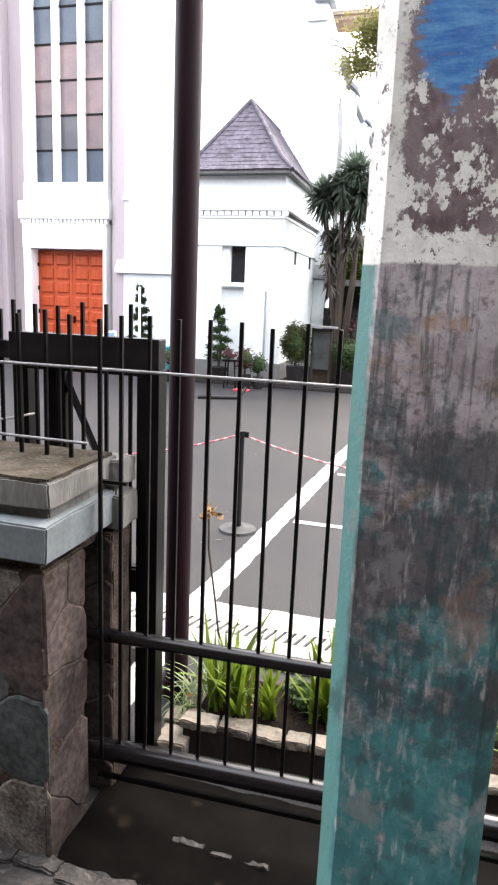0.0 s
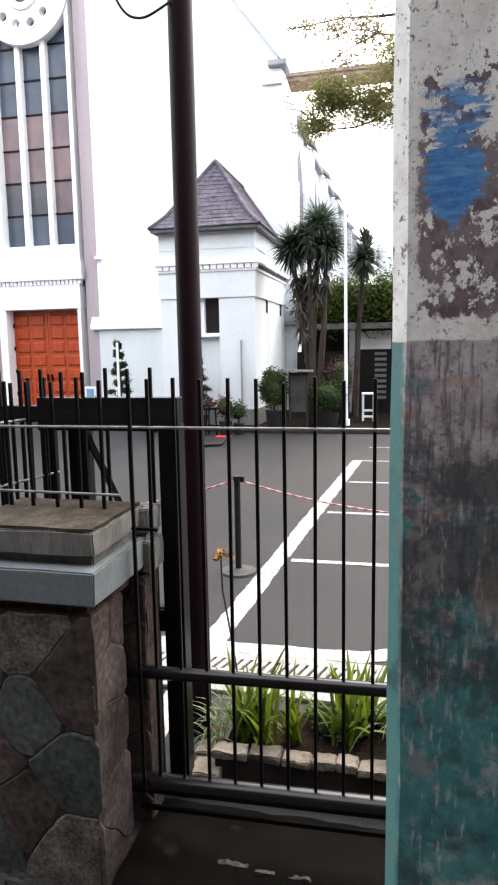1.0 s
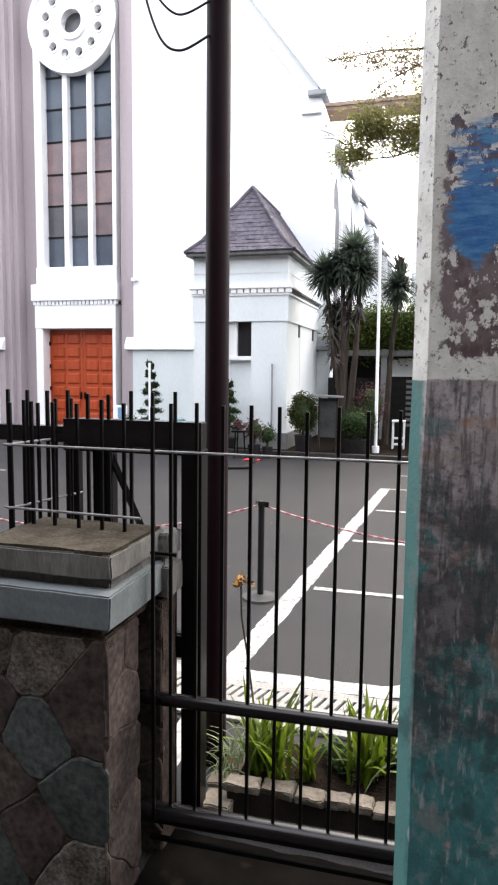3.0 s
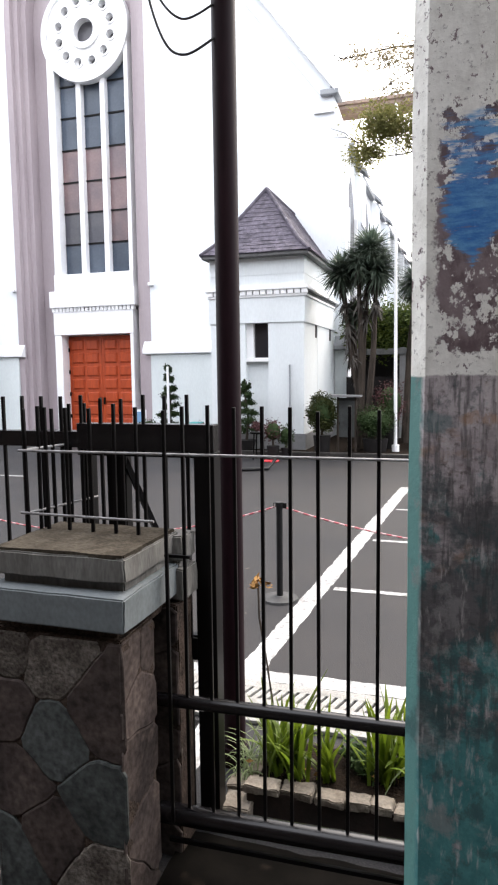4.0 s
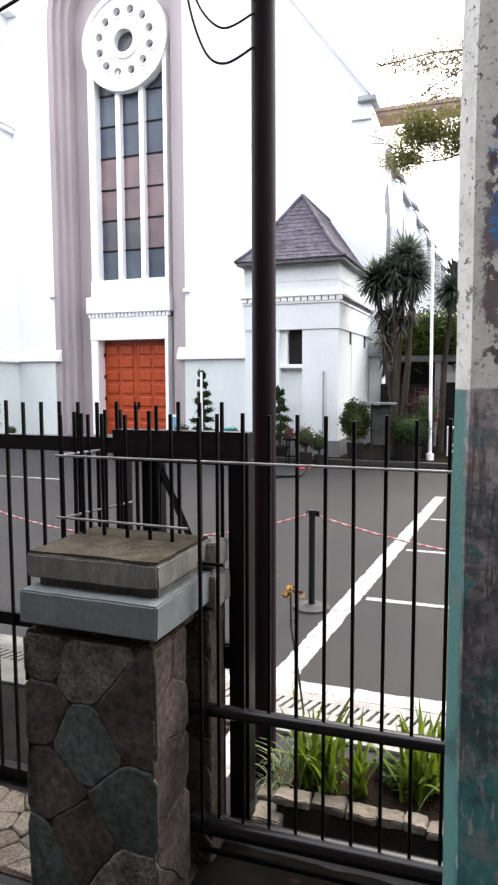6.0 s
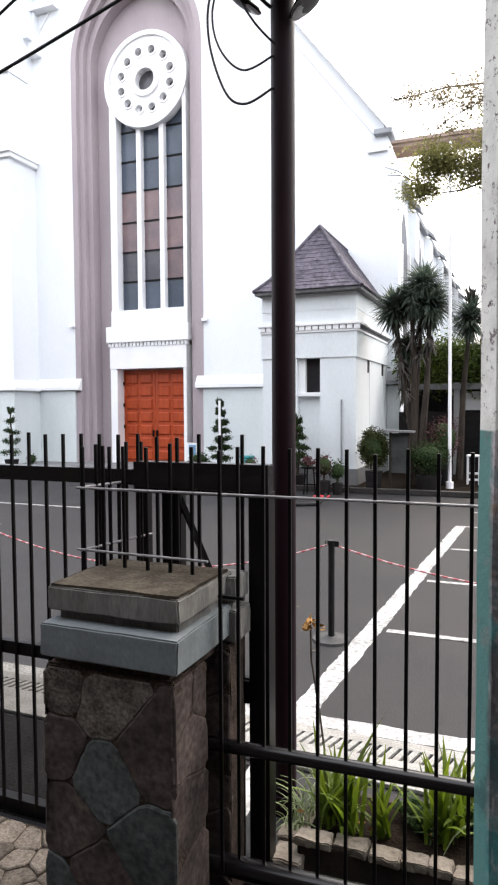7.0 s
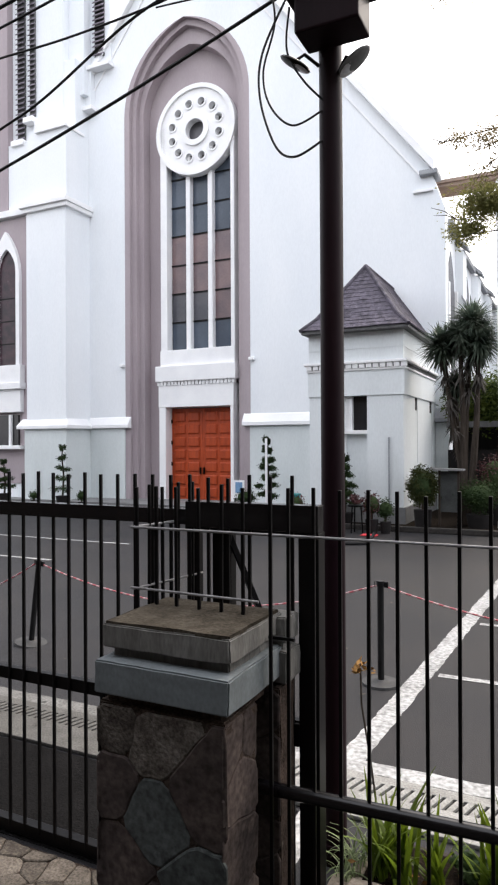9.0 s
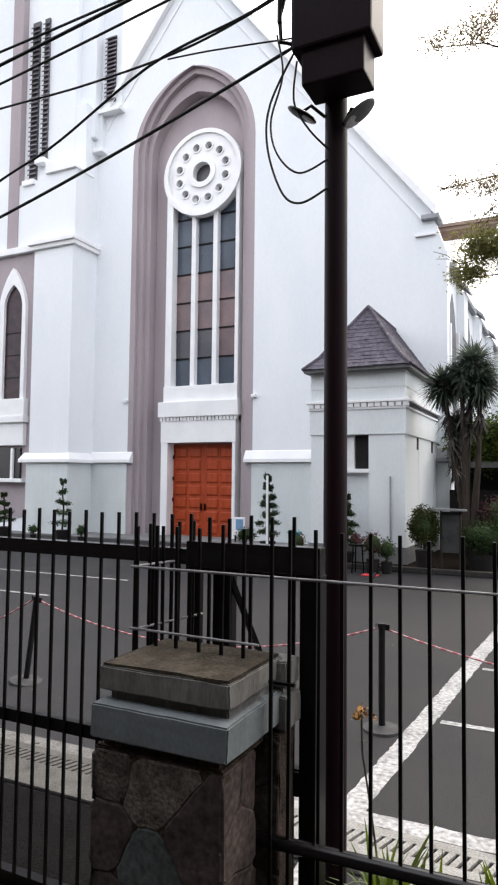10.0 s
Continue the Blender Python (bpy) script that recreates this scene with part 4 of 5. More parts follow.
inner = arch(NC, NH, 0.0, 14.5, 3.2)
left = along([(XL, 4.0), (XL, KZ), (AX, AZ)], 12)
right = along([(XR, 4.0), (XR, KZ), (AX, AZ)], 12)
outer = [(XL, 0.0)] + left + right[-2::-1] + [(XR, 0.0)]
part("front_wall", band(outer, inner, W, W + 0.5), WHITE, church)
part("niche_order", band(arch(NC, NH + 0.3, 0, 14.5, 3.5), arch(NC, 2.02, 0, 14.5, 2.38), W + 0.36, W + 0.8), MAUVE, church, "mauve stepped arch")
part("niche_moulding", band(arch(NC, NH - 0.002, 0, 14.5, 3.198), arch(NC, NH - 0.2, 0, 14.5, 2.98), W + 0.16, W + 0.42), MAUVE, church)
part("niche_back", box(NC - 2.6, NC + 2.6, NB, NB + 0.3, 0, 18), MAUVE, church)
part("niche_reveal", band(arch(NC, NH + 0.22, 0, 14.5, 3.2), arch(NC, NH - 0.003, 0, 14.5, 3.195), W - 0.004, W + 0.36), MAUVE, church, "mauve arch edge")
# gable coping and kneeler
for xe in (XR, XL):
    dx = AX - xe
    part("coping", prism([(xe + math.copysign(0.3, dx), KZ + 0.62), (AX, AZ + 0.25), (AX, AZ - 0.08), (xe + math.copysign(0.3, dx), KZ + 0.29)], W - 0.2, W + 0.6), TRIM, church)
    part("gable_band", prism([(xe + math.copysign(0.75, dx), KZ + 0.32), (AX, AZ - 0.63), (AX, AZ - 0.71), (xe + math.copysign(0.75, dx), KZ + 0.24)], W - 0.04, W + 0.1), TRIM, church)
part("kneeler", box(XR - 0.75, XR - 0.2, W - 0.2, W + 0.6, KZ + 0.2, KZ + 0.36, 0.03), LEAD, church)
part("kneeler_step", box(XR - 0.95, XR - 0.35, W - 0.1, W + 0.4, KZ - 0.28, KZ - 0.2, 0.01), TRIM, church)
# battered foot of the wall, either side of the niche
NW = NH + 0.22
for x0, x1, o0, o1 in ((-18.0, NC - NW, 0, 0.25), (NC + NW, -6.2, 0.25, 0)):
    part("wall_foot", box(x0, x1, W - 0.07, W, 0, 2.72), FOOT, church)
    part("weathering", prism_x([(W + 0.01, 3.17), (W - 0.05, 3.12), (W - 0.20, 2.86), (W - 0.20, 2.75), (W + 0.01, 2.72)], x0 - o0, x1 + o1), TRIM, church, "white sloping ledge")
part("wall_foot", box(-3.78, XR + 0.06, W - 0.07, W, 0, 2.72), FOOT, church)
# same ledge as beside the niche, its shadow put in as grey paint
part("weathering", prism_x([(W + 0.01, 3.17), (W - 0.05, 3.12), (W - 0.25, 2.86), (W - 0.25, 2.75), (W + 0.01, 2.72)], -3.78, XR + 0.2), LEAD, church, "sloping ledge painted grey for its shadow")
# small wall lamps beside the niche
for x, z in ((NC - NW - 0.08, 5.05), (NC + NW + 0.08, 5.0)):
    part("wall_spotlight", box(x - 0.09, x + 0.09, W - 0.16, W, z, z + 0.11, 0.02), TRIM, church)

# window in the niche
win = thing("window_1", "tall three-light window of leaded glass in white stone", "window", kind="structure")
for x0, x1 in ((-13.98, -13.70), (-11.01, -10.86)):
    part("jamb", box(x0, x1, 21.08, NB, 5.0, 14.0, 0.02), TRIM, win)
for x0, x1 in ((-12.94, -12.75), (-12.01, -11.82)):
    part("mullion", box(x0, x1, 21.2, NB, 5.45, 13.4, 0.03), TRIM, win)
part("window_sill", box(-13.99, -10.85, 21.04, NB, 4.95, 5.62, 0.02), TRIM, win)
part("ledge", box(-14.11, -10.735, 20.86, NB, 4.44, 5.02, 0.03), TRIM, win)
for i in range(22):
    x = -14.05 + i * 0.1495
    part("dentil", box(x, x + 0.105, 20.92, 21.1, 4.30, 4.45), TRIM, win)
part("ledge", box(-14.02, -10.86, 20.96, NB, 3.49, 4.31, 0.01), TRIM, win)
zs = [5.62, 6.7, 7.78, 8.85, 9.95, 11.04, 12.1, 13.2]
for i, (x0, x1) in enumerate(((-13.68, -12.95), (-12.76, -12.03), (-11.84, -11.03))):
    for k in range(7):
        g = (GLASSB, GLASSG, GLASSP, GLASSP, GLASSB, GLASSB, GLASSB)[k] if not (k == 1 and i == 2) else GLASSP
        part("pane", box(x0, x1, 21.43, 21.45, zs[k] + 0.02, zs[k + 1] - 0.02), g, win)
        part("glazing_bar", box(x0, x1, 21.39, 21.45, zs[k + 1] - 0.025, zs[k + 1] + 0.025), IRON, win)

rose = thing("rose_window", "round white stone rosette with a ring of holes", "window", kind="structure")
RX, RZ, RR = -12.44, 13.67, 1.60


def rosette():
    bm = bmesh.new()
    r0, r1, hr, rc, y0, y1 = 0.40, RR, 0.145, 1.02, 21.08, 21.32
    for s in range(12):
        mid = math.tau * (s + 0.5) / 12
        c = Vector((rc * math.cos(mid), rc * math.sin(mid)))
        ang = [math.tau * k / 24 for k in range(24)]
        for r in (r0, r1):
            for d in (-1, 1):
                a = mid + d * math.pi / 12
                q = Vector((r * math.cos(a), r * math.sin(a))) - c
                ang.append(math.atan2(q.y, q.x) % math.tau)
        ang.sort()
        loops = []
        for a in ang:
            d = Vector((math.cos(a), math.sin(a)))
            lo, hi = 0.0, 2.0
            for _ in range(26):
                m = (lo + hi) / 2
                p = c + d * m
                da = (math.atan2(p.y, p.x) - mid + math.pi) % math.tau - math.pi
                if r0 - 1e-5 <= p.length <= r1 + 1e-5 and abs(da) <= math.pi / 12 + 1e-5:
                    lo = m
                else:
                    hi = m
            loops.append((c + d * hr, c + d * lo))
        hole_f = [bm.verts.new((RX + h.x, y0, RZ + h.y)) for h, _ in loops]
        edge_f = [bm.verts.new((RX + e.x, y0, RZ + e.y)) for _, e in loops]
        hole_b = [bm.verts.new((RX + h.x, y1, RZ + h.y)) for h, _ in loops]
        for i in range(len(ang)):
            j = (i + 1) % len(ang)
            bm.faces.new((hole_f[i], hole_f[j], edge_f[j], edge_f[i]))
            bm.faces.new((hole_f[j], hole_f[i], hole_b[i], hole_b[j]))
    ring(RX, RZ, r0, r0 + 0.001, y0, y1, 32, bm)
    ring(RX, RZ, r1 - 0.001, r1, y0, y1 + 0.15, 64, bm)
    return bm


part("disc", rosette(), TRIM, rose)
part("hub", ring(RX, RZ, 0.38, 0.58, 21.0, 21.1, 40), TRIM, rose)
part("rim", ring(RX, RZ, RR - 0.10, RR + 0.06, 21.0, 21.3, 64), TRIM, rose)
for s in range(12):
    a = math.tau * (s + 0.5) / 12
    part("hole_rim", ring(RX + 1.02 * math.cos(a), RZ + 1.02 * math.sin(a), 0.145, 0.20, 21.04, 21.1, 20), TRIM, rose)
bm = bmesh.new()
bmesh.ops.create_circle(bm, cap_ends=True, segments=48, radius=1.5, matrix=Matrix.Translation((RX, 21.33, RZ)) @ Euler((radians(90), 0, 0)).to_matrix().to_4x4())
part("glass", bm, GLASSG, rose)

# door
door = thing("door_1", "tall orange varnished panelled double door, closed", "door", kind="structure")
for x0, x1 in ((-14.01, -13.74), (-11.0, -10.875)):
    part("door_frame", box(x0, x1, 20.98, 21.5, 0, 3.495, 0.015), TRIM, door)
part("lining", box(-13.74, -13.72, 20.98, 21.75, 0, 3.46), TRIM, door)
for leaf, (x0, x1) in enumerate(((-13.72, -12.39), (-12.38, -11.05))):
    lf = part("door_leaf", box(x0, x1, 21.42, 21.49, 0.02, 3.45, 0.006), DOORW, door)
    cw = (x1 - x0 - 0.12 * 3) / 2
    for c in range(2):
        for r in range(7):
            a = x0 + 0.12 + c * (cw + 0.12)
            z = 0.14 + r * 0.47
            bm = box(a, a + cw, 21.40, 21.43, z, z + 0.36)
            top = [f for f in bm.faces if f.normal.y < -0.9]
            res = bmesh.ops.inset_region(bm, faces=top, thickness=0.06, depth=0.0)
            for f in top:
                for v in f.verts:
                    v.co.y -= 0.03
            part("door_panel", bm, DOORW, lf)
    part("handle", box(x0 + 0.05 if leaf else x1 - 0.1, x0 + 0.1 if leaf else x1 - 0.05, 21.34, 21.42, 1.0, 1.25, 0.01), IRON, lf)
for z in (0.5, 1.3, 2.1, 2.9):
    part("hinge", box(-13.75, -13.68, 21.36, 21.44, z, z + 0.14, 0.005), IRON, door)

# tower on the left of the front
tower = thing("church_tower", "white church tower with stepped buttress and louvred slits", "tower")
TY = 19.3
part("buttress", box(-18.95, -17.02, TY, W + 0.3, 0, 11.05), WHITE, tower)
part("buttress_foot", box(-19.0, -16.96, TY - 0.08, W, 0, 2.72), FOOT, tower)
bm = bmesh.new()
for p in ((-19.2, TY + 0.02, 3.1), (-17.0, TY + 0.02, 3.1), (-17.0, W - 0.2, 3.1), (-19.2, W - 0.2, 3.1), (-19.3, TY - 0.2, 2.84), (-16.8, TY - 0.2, 2.84), (-16.8, W - 0.2, 2.84), (-19.3, TY - 0.2, 2.725), (-16.8, TY - 0.2, 2.725), (-16.8, W - 0.2, 2.725), (-19.3, W - 0.2, 2.725)):
    bm.verts.new(p)
bmesh.ops.convex_hull(bm, input=bm.verts)
part("weathering", bm, TRIM, tower, "white sloping ledge")
part("string_course", box(-19.15, -16.82, TY - 0.22, W, 11.18, 11.36, 0.02), TRIM, tower)
part("string_course", box(-19.05, -16.88, TY - 0.12, W, 11.02, 11.19, 0.02), TRIM, tower)
part("body", box(-27, -18.9, TY + 0.35, 27, 0, 14.02), WHITE, tower)
part("string_course", box(-27, -19.0, TY + 0.1, TY + 0.5, 11.1, 11.36, 0.02), TRIM, tower)
part("upper_buttress", box(-18.95, -17.05, TY + 0.1, W + 0.3, 11.3, 14.1), WHITE, tower)
part("buttress_cap", prism([(-17.55, 14.5), (-17.0, 14.15), (-17.0, 14.05), (-18.5, 14.05), (-18.5, 14.5)], TY - 0.02, TY + 1.1), TRIM, tower)
part("belfry", box(-27, -17.6, TY + 0.6, 27, 14.0, 30), WHITE, tower)
part("mauve_strip", box(-20.75, -20.2, TY + 0.30, TY + 0.64, 11.3, 24), MAUVE, tower, "mauve vertical strip")
part("mauve_panel", box(-22.5, -19.02, TY + 0.30, TY + 0.45, 0.6, 11.05), MAUVE, tower, "mauve wall panel")
for x0, x1, z0, z1 in ((-19.88, -19.50, 14.2, 20.9), (-19.24, -18.98, 15.0, 20.9)):
    part("louvre_back", box(x0, x1, TY + 0.52, TY + 0.66, z0, z1), GREYR, tower)
    n = int((z1 - z0) / 0.2)
    for i in range(n):
        z = z0 + i * 0.2
        part("slat", prism_x([(TY + 0.42, z), (TY + 0.40, z + 0.03), (TY + 0.56, z + 0.17), (TY + 0.58, z + 0.13)], x0, x1), LOUVRE, tower)
    part("slit_sill", box(x0 - 0.12, x1 + 0.12, TY + 0.25, TY + 0.65, z0 - 0.28, z0 - 0.06, 0.02), TRIM, tower)
part("stair_turret", box(-18.4, -16.85, TY + 0.9, W + 0.4, 15.6, 26), WHITE, tower)
part("wall_panel", box(-16.9, -15.9, W - 0.10, W + 0.4, 16.7, 26), WHITE, tower)
part("turret_step", box(-18.1, -17.05, TY + 0.62, W + 0.3, 14.05, 16.9), WHITE, tower)
part("turret_step", box(-17.3, -16.72, W - 0.25, W + 0.3, 15.2, 16.6), WHITE, tower)
part("turret_ledge", box(-17.4, -16.6, W - 0.38, W + 0.1, 15.05, 15.21, 0.02), TRIM, tower)
part("turret_ledge", box(-17.0, -15.8, W - 0.35, W + 0.1, 16.6, 16.76, 0.02), TRIM, tower)
part("louvre_back", box(-16.63, -16.17, W - 0.13, W - 0.08, 17.1, 19.8), GREYR, tower)
for i in range(16):
    z = 17.1 + i * 0.17
    part("slat", prism_x([(W - 0.26, z), (W - 0.28, z + 0.03), (W - 0.14, z + 0.17), (W - 0.12, z + 0.13)], -16.63, -16.17), LOUVRE, tower)
# lancet in the tower
lan = thing("window_2", "narrow lancet window with a white surround", "window", kind="structure")
LC = -20.2
part("surround", band(arch(LC, 0.72, 5.2, 8.7, 1.85), arch(LC + 0.06, 0.48, 5.2, 8.95, 0.9), TY + 0.14, TY + 0.5), TRIM, lan)
part("pane", prism(arch(LC + 0.06, 0.48, 5.2, 8.95, 0.9), TY + 0.26, TY + 0.3), GLASSR, lan)
for z in (6.1, 7.0, 7.9):
    part("glazing_bar", box(LC - 0.41, LC + 0.53, TY + 0.24, TY + 0.26, z, z + 0.03), IRON, lan)
part("window_sill", box(-21.5, -19.35, TY + 0.05, TY + 0.5, 4.55, 5.25, 0.02), TRIM, lan)
part("window_sill", box(-21.5, -19.3, TY - 0.02, TY + 0.5, 4.3, 4.55, 0.02), TRIM, lan)
part("ledge", box(-21.5, -19.4, TY + 0.1, TY + 0.5, 3.4, 4.3, 0.02), TRIM, lan)
low = thing("window_3", "small dark ground-floor window in the tower", "window", kind="structure")
part("pane", box(-21.5, -19.6, TY + 0.2, TY + 0.3, 2.1, 3.3), GLASSD, low)
part("mullion", box(-20.0, -19.9, TY + 0.1, TY + 0.3, 2.1, 3.3), TRIM, low)
part("window_sill", box(-21.6, -19.3, TY + 0.0, TY + 0.4, 1.95, 2.1, 0.02), TRIM, low)

# nave flank running back on the right
nave = thing("nave", "white nave flank with stepped buttresses", "church")
part("wall", box(-8, XR - 0.06, W + 0.5, 52, 0, 9.0), WHITE, nave)
# nave cornices are grey to carry the shading below them in their colour
part("cornice", box(XR - 0.05, XR + 0.16, W + 0.52, 22.75, 8.85, 9.08, 0.01), LEAD, nave)
part("roof", prism([(XR - 0.6, 9.0), (-12.0, 18.5), (-12.0, 18.2), (XR - 0.6, 8.7)], W + 0.65, 52), ROOFB, nave)
for i in range(7):
    y = 22.9 + i * 4.0
    b = part("buttress", prism([(XR - 0.26, 0), (XR + 0.5, 0), (XR + 0.5, 6.2), (XR + 0.2, 6.9), (XR + 0.2, 8.5), (XR - 0.26, 8.8)], y, y + 0.8), WHITE, nave)
    part("weathering", prism([(XR - 0.06, 9.06), (XR + 0.34, 8.68), (XR + 0.34, 8.56), (XR - 0.06, 8.9)], y - 0.05, y + 0.85), LEAD, b)
    part("weathering", prism([(XR + 0.15, 7.02), (XR + 0.58, 6.25), (XR + 0.58, 6.15), (XR + 0.15, 6.9)], y - 0.05, y + 0.85), LEAD, b)
    part("cornice", box(XR - 0.07, XR + 0.12, y + 0.94, y + 3.86, 8.62, 8.8, 0.01), LEAD, nave)
for i in range(7):
    y = 21.25 if i == 0 else 20.9 + i * 4.0
    w = part("window", prism_x([(y, 4.2), (y + 1.4, 4.2), (y + 1.4, 7.0), (y + 1.15, 7.7), (y + 0.7, 8.25), (y + 0.25, 7.7), (y, 7.0)], XR - 0.09, XR - 0.04), GLASSG, nave)
    part("window_sill", box(XR - 0.07, XR + 0.12, y - 0.15, y + 1.55, 3.95, 4.2), LEAD, w)
    for dy in (-0.16, 1.4):
        part("frame", box(XR - 0.07, XR + 0.05, y + dy, y + dy + 0.16, 4.2, 7.1), TRIM, w)

# ---- chapel annex ----
CY, CX0, CX1 = 16.4, -6.27, -3.79
chapel = thing("chapel", "small white annex with dentil band and slate hipped roof", "annex")
part("wall", box(CX0, -5.33, CY, W, 0.5, 3.32), ANNEX, chapel)
part("wall", box(-4.717, CX1 - 0.3, CY, CY + 0.6, 0.5, 3.32), ANNEX, chapel)
part("recess_panel", box(-5.34, -4.707, CY + 0.22, CY + 0.5, 0.5, 2.40), ANNEX, chapel)
part("side_core", box(-5.1, CX1 - 0.22, CY + 0.5, W, 0.5, 3.32), ANNEX, chapel)
for y0, y1 in ((CY, 17.75), (18.05, 19.75), (20.1, W)):
    part("side_pier", box(CX1 - 0.3, CX1, y0, y1, 0.5, 3.32), ANNEX, chapel)
for y0, y1 in ((17.75, 18.05), (19.75, 20.1)):
    # dark block fills the notch in place of the shade inside it
    part("notch_shade", box(CX1 - 0.26, CX1 - 0.015, y0 + 0.01, y1 - 0.01, 2.985, 3.315), DARK, chapel, "small notch filled dark for its shade")
    part("slot_panel", box(CX1 - 0.3, CX1 - 0.008, y0, y1, 0.5, 2.98), ANNEX, chapel)
part("upper_wall", box(CX0 - 0.03, CX1 + 0.03, CY - 0.03, W, 3.32, 4.0), ANNEX, chapel)
part("frieze", box(CX0, CX1, CY, W, 4.0, 5.1), ANNEX, chapel)
part("ledge", box(CX0 - 0.12, CX1 + 0.12, CY - 0.12, W, 4.13, 4.20, 0.012), TRIM, chapel)
part("ledge", box(CX0 - 0.06, CX1 + 0.06, CY - 0.06, W, 3.96, 4.02, 0.01), TRIM, chapel)
part("dentil_shadow", box(CX0 - 0.02, CX1 + 0.02, CY - 0.02, W, 4.02, 4.13), GREYR, chapel)
for i in range(15):
    x = CX0 - 0.05 + i * 0.178
    part("dentil", box(x, x + 0.14, CY - 0.09, CY + 0.02, 4.02, 4.13), TRIM, chapel)
part("cornice", box(CX0 - 0.012, CX1 + 0.012, CY - 0.012, W, 4.52, 5.0), ANNEX, chapel)
part("plinth", box(CX0 - 0.05, CX1 + 0.05, CY - 0.05, W, 0, 0.5, 0.01), PLINTH, chapel)
cw = part("window", box(-5.14, -4.717, CY + 0.24, CY + 0.3, 2.44, 3.32), GLASSD, chapel, "dark narrow window")
part("frame", box(-5.33, -5.14, CY + 0.1, CY + 0.4, 2.36, 3.32), TRIM, cw)
part("window_sill", box(-5.33, -4.70, CY + 0.05, CY + 0.4, 2.34, 2.44, 0.01), TRIM, cw)
part("downpipe", tube((-4.15, CY - 0.04, 0.5), (-4.15, CY - 0.04, 2.25), 0.022, 10), LEAD, chapel)
bm = bmesh.new()
rows = []
ex0, ex1, ey = CX0 - 0.15, CX1 + 0.20, CY - 0.28
tipx, tipy, tz = -5.08, 17.65, 6.95
for f, z in ((0.0, 5.02), (0.10, 5.14), (0.24, 5.36), (1.0, tz)):
    rows.append([bm.verts.new(p) for p in ((ex0 + (tipx - ex0) * f, W, z), (ex0 + (tipx - ex0) * f, ey + (tipy - ey) * f, z), (ex1 + (tipx - ex1) * f, ey + (tipy - ey) * f, z), (ex1 + (tipx - ex1) * f, W, z))])
for u, v in zip(rows, rows[1:]):
    for k in range(3):
        bm.faces.new((u[k], u[k + 1], v[k + 1], v[k]))
bmesh.ops.remove_doubles(bm, verts=bm.verts, dist=0.001)
bmesh.ops.recalc_face_normals(bm, faces=bm.faces)
roof = part("roof", bm, SLATE, chapel, "dark slate hipped roof")
part("eaves_board", box(ex0 + 0.02, ex1 - 0.02, ey + 0.02, W, 4.94, 5.03, 0.01), GREYR, roof)
def slates(p0, p1, q0, q1, out, n):
    """Overlapping courses of slate from the eaves edge p0-p1 up to q0-q1, each with an uneven lower edge."""
    p0, p1, q0, q1, out = (Vector(v) for v in (p0, p1, q0, q1, out))
    rnd = random.Random(round(p0.x * 100))
    for i in range(n):
        f, g = i / n, min(1.0, (i + 1.15) / n)
        a, b = p0.lerp(q0, f), p1.lerp(q1, f)
        c, d = p0.lerp(q0, g), p1.lerp(q1, g)
        m = max(2, int((b - a).length / 0.22))
        for k in range(m):
            u, v = k / m + 0.0015, (k + 1) / m - 0.0015
            lift, drop = out * (0.012 + rnd.uniform(0, 0.010)), (a - c) * rnd.uniform(-0.06, 0.06)
            lo = [a.lerp(b, u) + lift + drop, a.lerp(b, v) + lift + drop]
            hi = [c.lerp(d, v) + out * 0.006, c.lerp(d, u) + out * 0.006]
            top = [bm.verts.new(w) for w in lo + hi]
            bm.faces.new(top)
            foot = [bm.verts.new(w - out * 0.010) for w in lo]
            bm.faces.new((foot[0], foot[1], top[1], top[0]))


bm = bmesh.new()
lift0, lift1 = 0.24, 5.36
cor = [(ex0 + (tipx - ex0) * lift0, ey + (tipy - ey) * lift0, lift1), (ex1 + (tipx - ex1) * lift0, ey + (tipy - ey) * lift0, lift1), (ex1 + (tipx - ex1) * lift0, W, lift1)]
tip = (tipx, tipy, tz)
slates(cor[0], cor[1], tip, (tipx + 0.02, tipy, tz), Vector((0, -0.8, 0.6)), 13)
slates(cor[1], cor[2], tip, (tipx, W, tz), Vector((0.78, 0, 0.62)), 13)
slates((ex0, ey, 5.03), (ex1, ey, 5.03), cor[0], cor[1], Vector((0, -0.6, 0.8)), 3)
slates((ex1, ey, 5.03), (ex1, W, 5.03), cor[1], cor[2], Vector((0.6, 0, 0.8)), 3)
tagged(part("slate_covering", bm, SLATE, roof), kind="stuff")
for a, b in (((ex0, ey, 5.03), (ex0 + (tipx - ex0) * 0.24, ey + (tipy - ey) * 0.24, 5.37)), ((ex0 + (tipx - ex0) * 0.24, ey + (tipy - ey) * 0.24, 5.37), (tipx, tipy, tz)), ((ex1, ey, 5.03), (ex1 + (tipx - ex1) * 0.24, ey + (tipy - ey) * 0.24, 5.37)), ((ex1 + (tipx - ex1) * 0.24, ey + (tipy - ey) * 0.24, 5.37), (tipx, tipy, tz)), ((tipx, tipy, tz), (tipx, W, tz))):
    part("hip_tile", tube(a, b, 0.055, 8), SLATE, roof)

# forecourt edges
tagged(link("kerb", box(-6.6, 8, 15.55, 15.7, 0, 0.13, 0.02), KERB), "low grey kerb in front of the annex planting", "kerb", kind="structure")
tagged(link("planting_strip", box(-6.6, 8, 15.7, 30, 0, 0.09), SOIL), "dark earth strip beside the annex", "soil", kind="structure")
tagged(link("forecourt_step", box(-27, -6.6, 19.0, 21.6, 0, 0.05, 0.01), PLINTH), "low dark step in front of the church", "step", kind="structure")

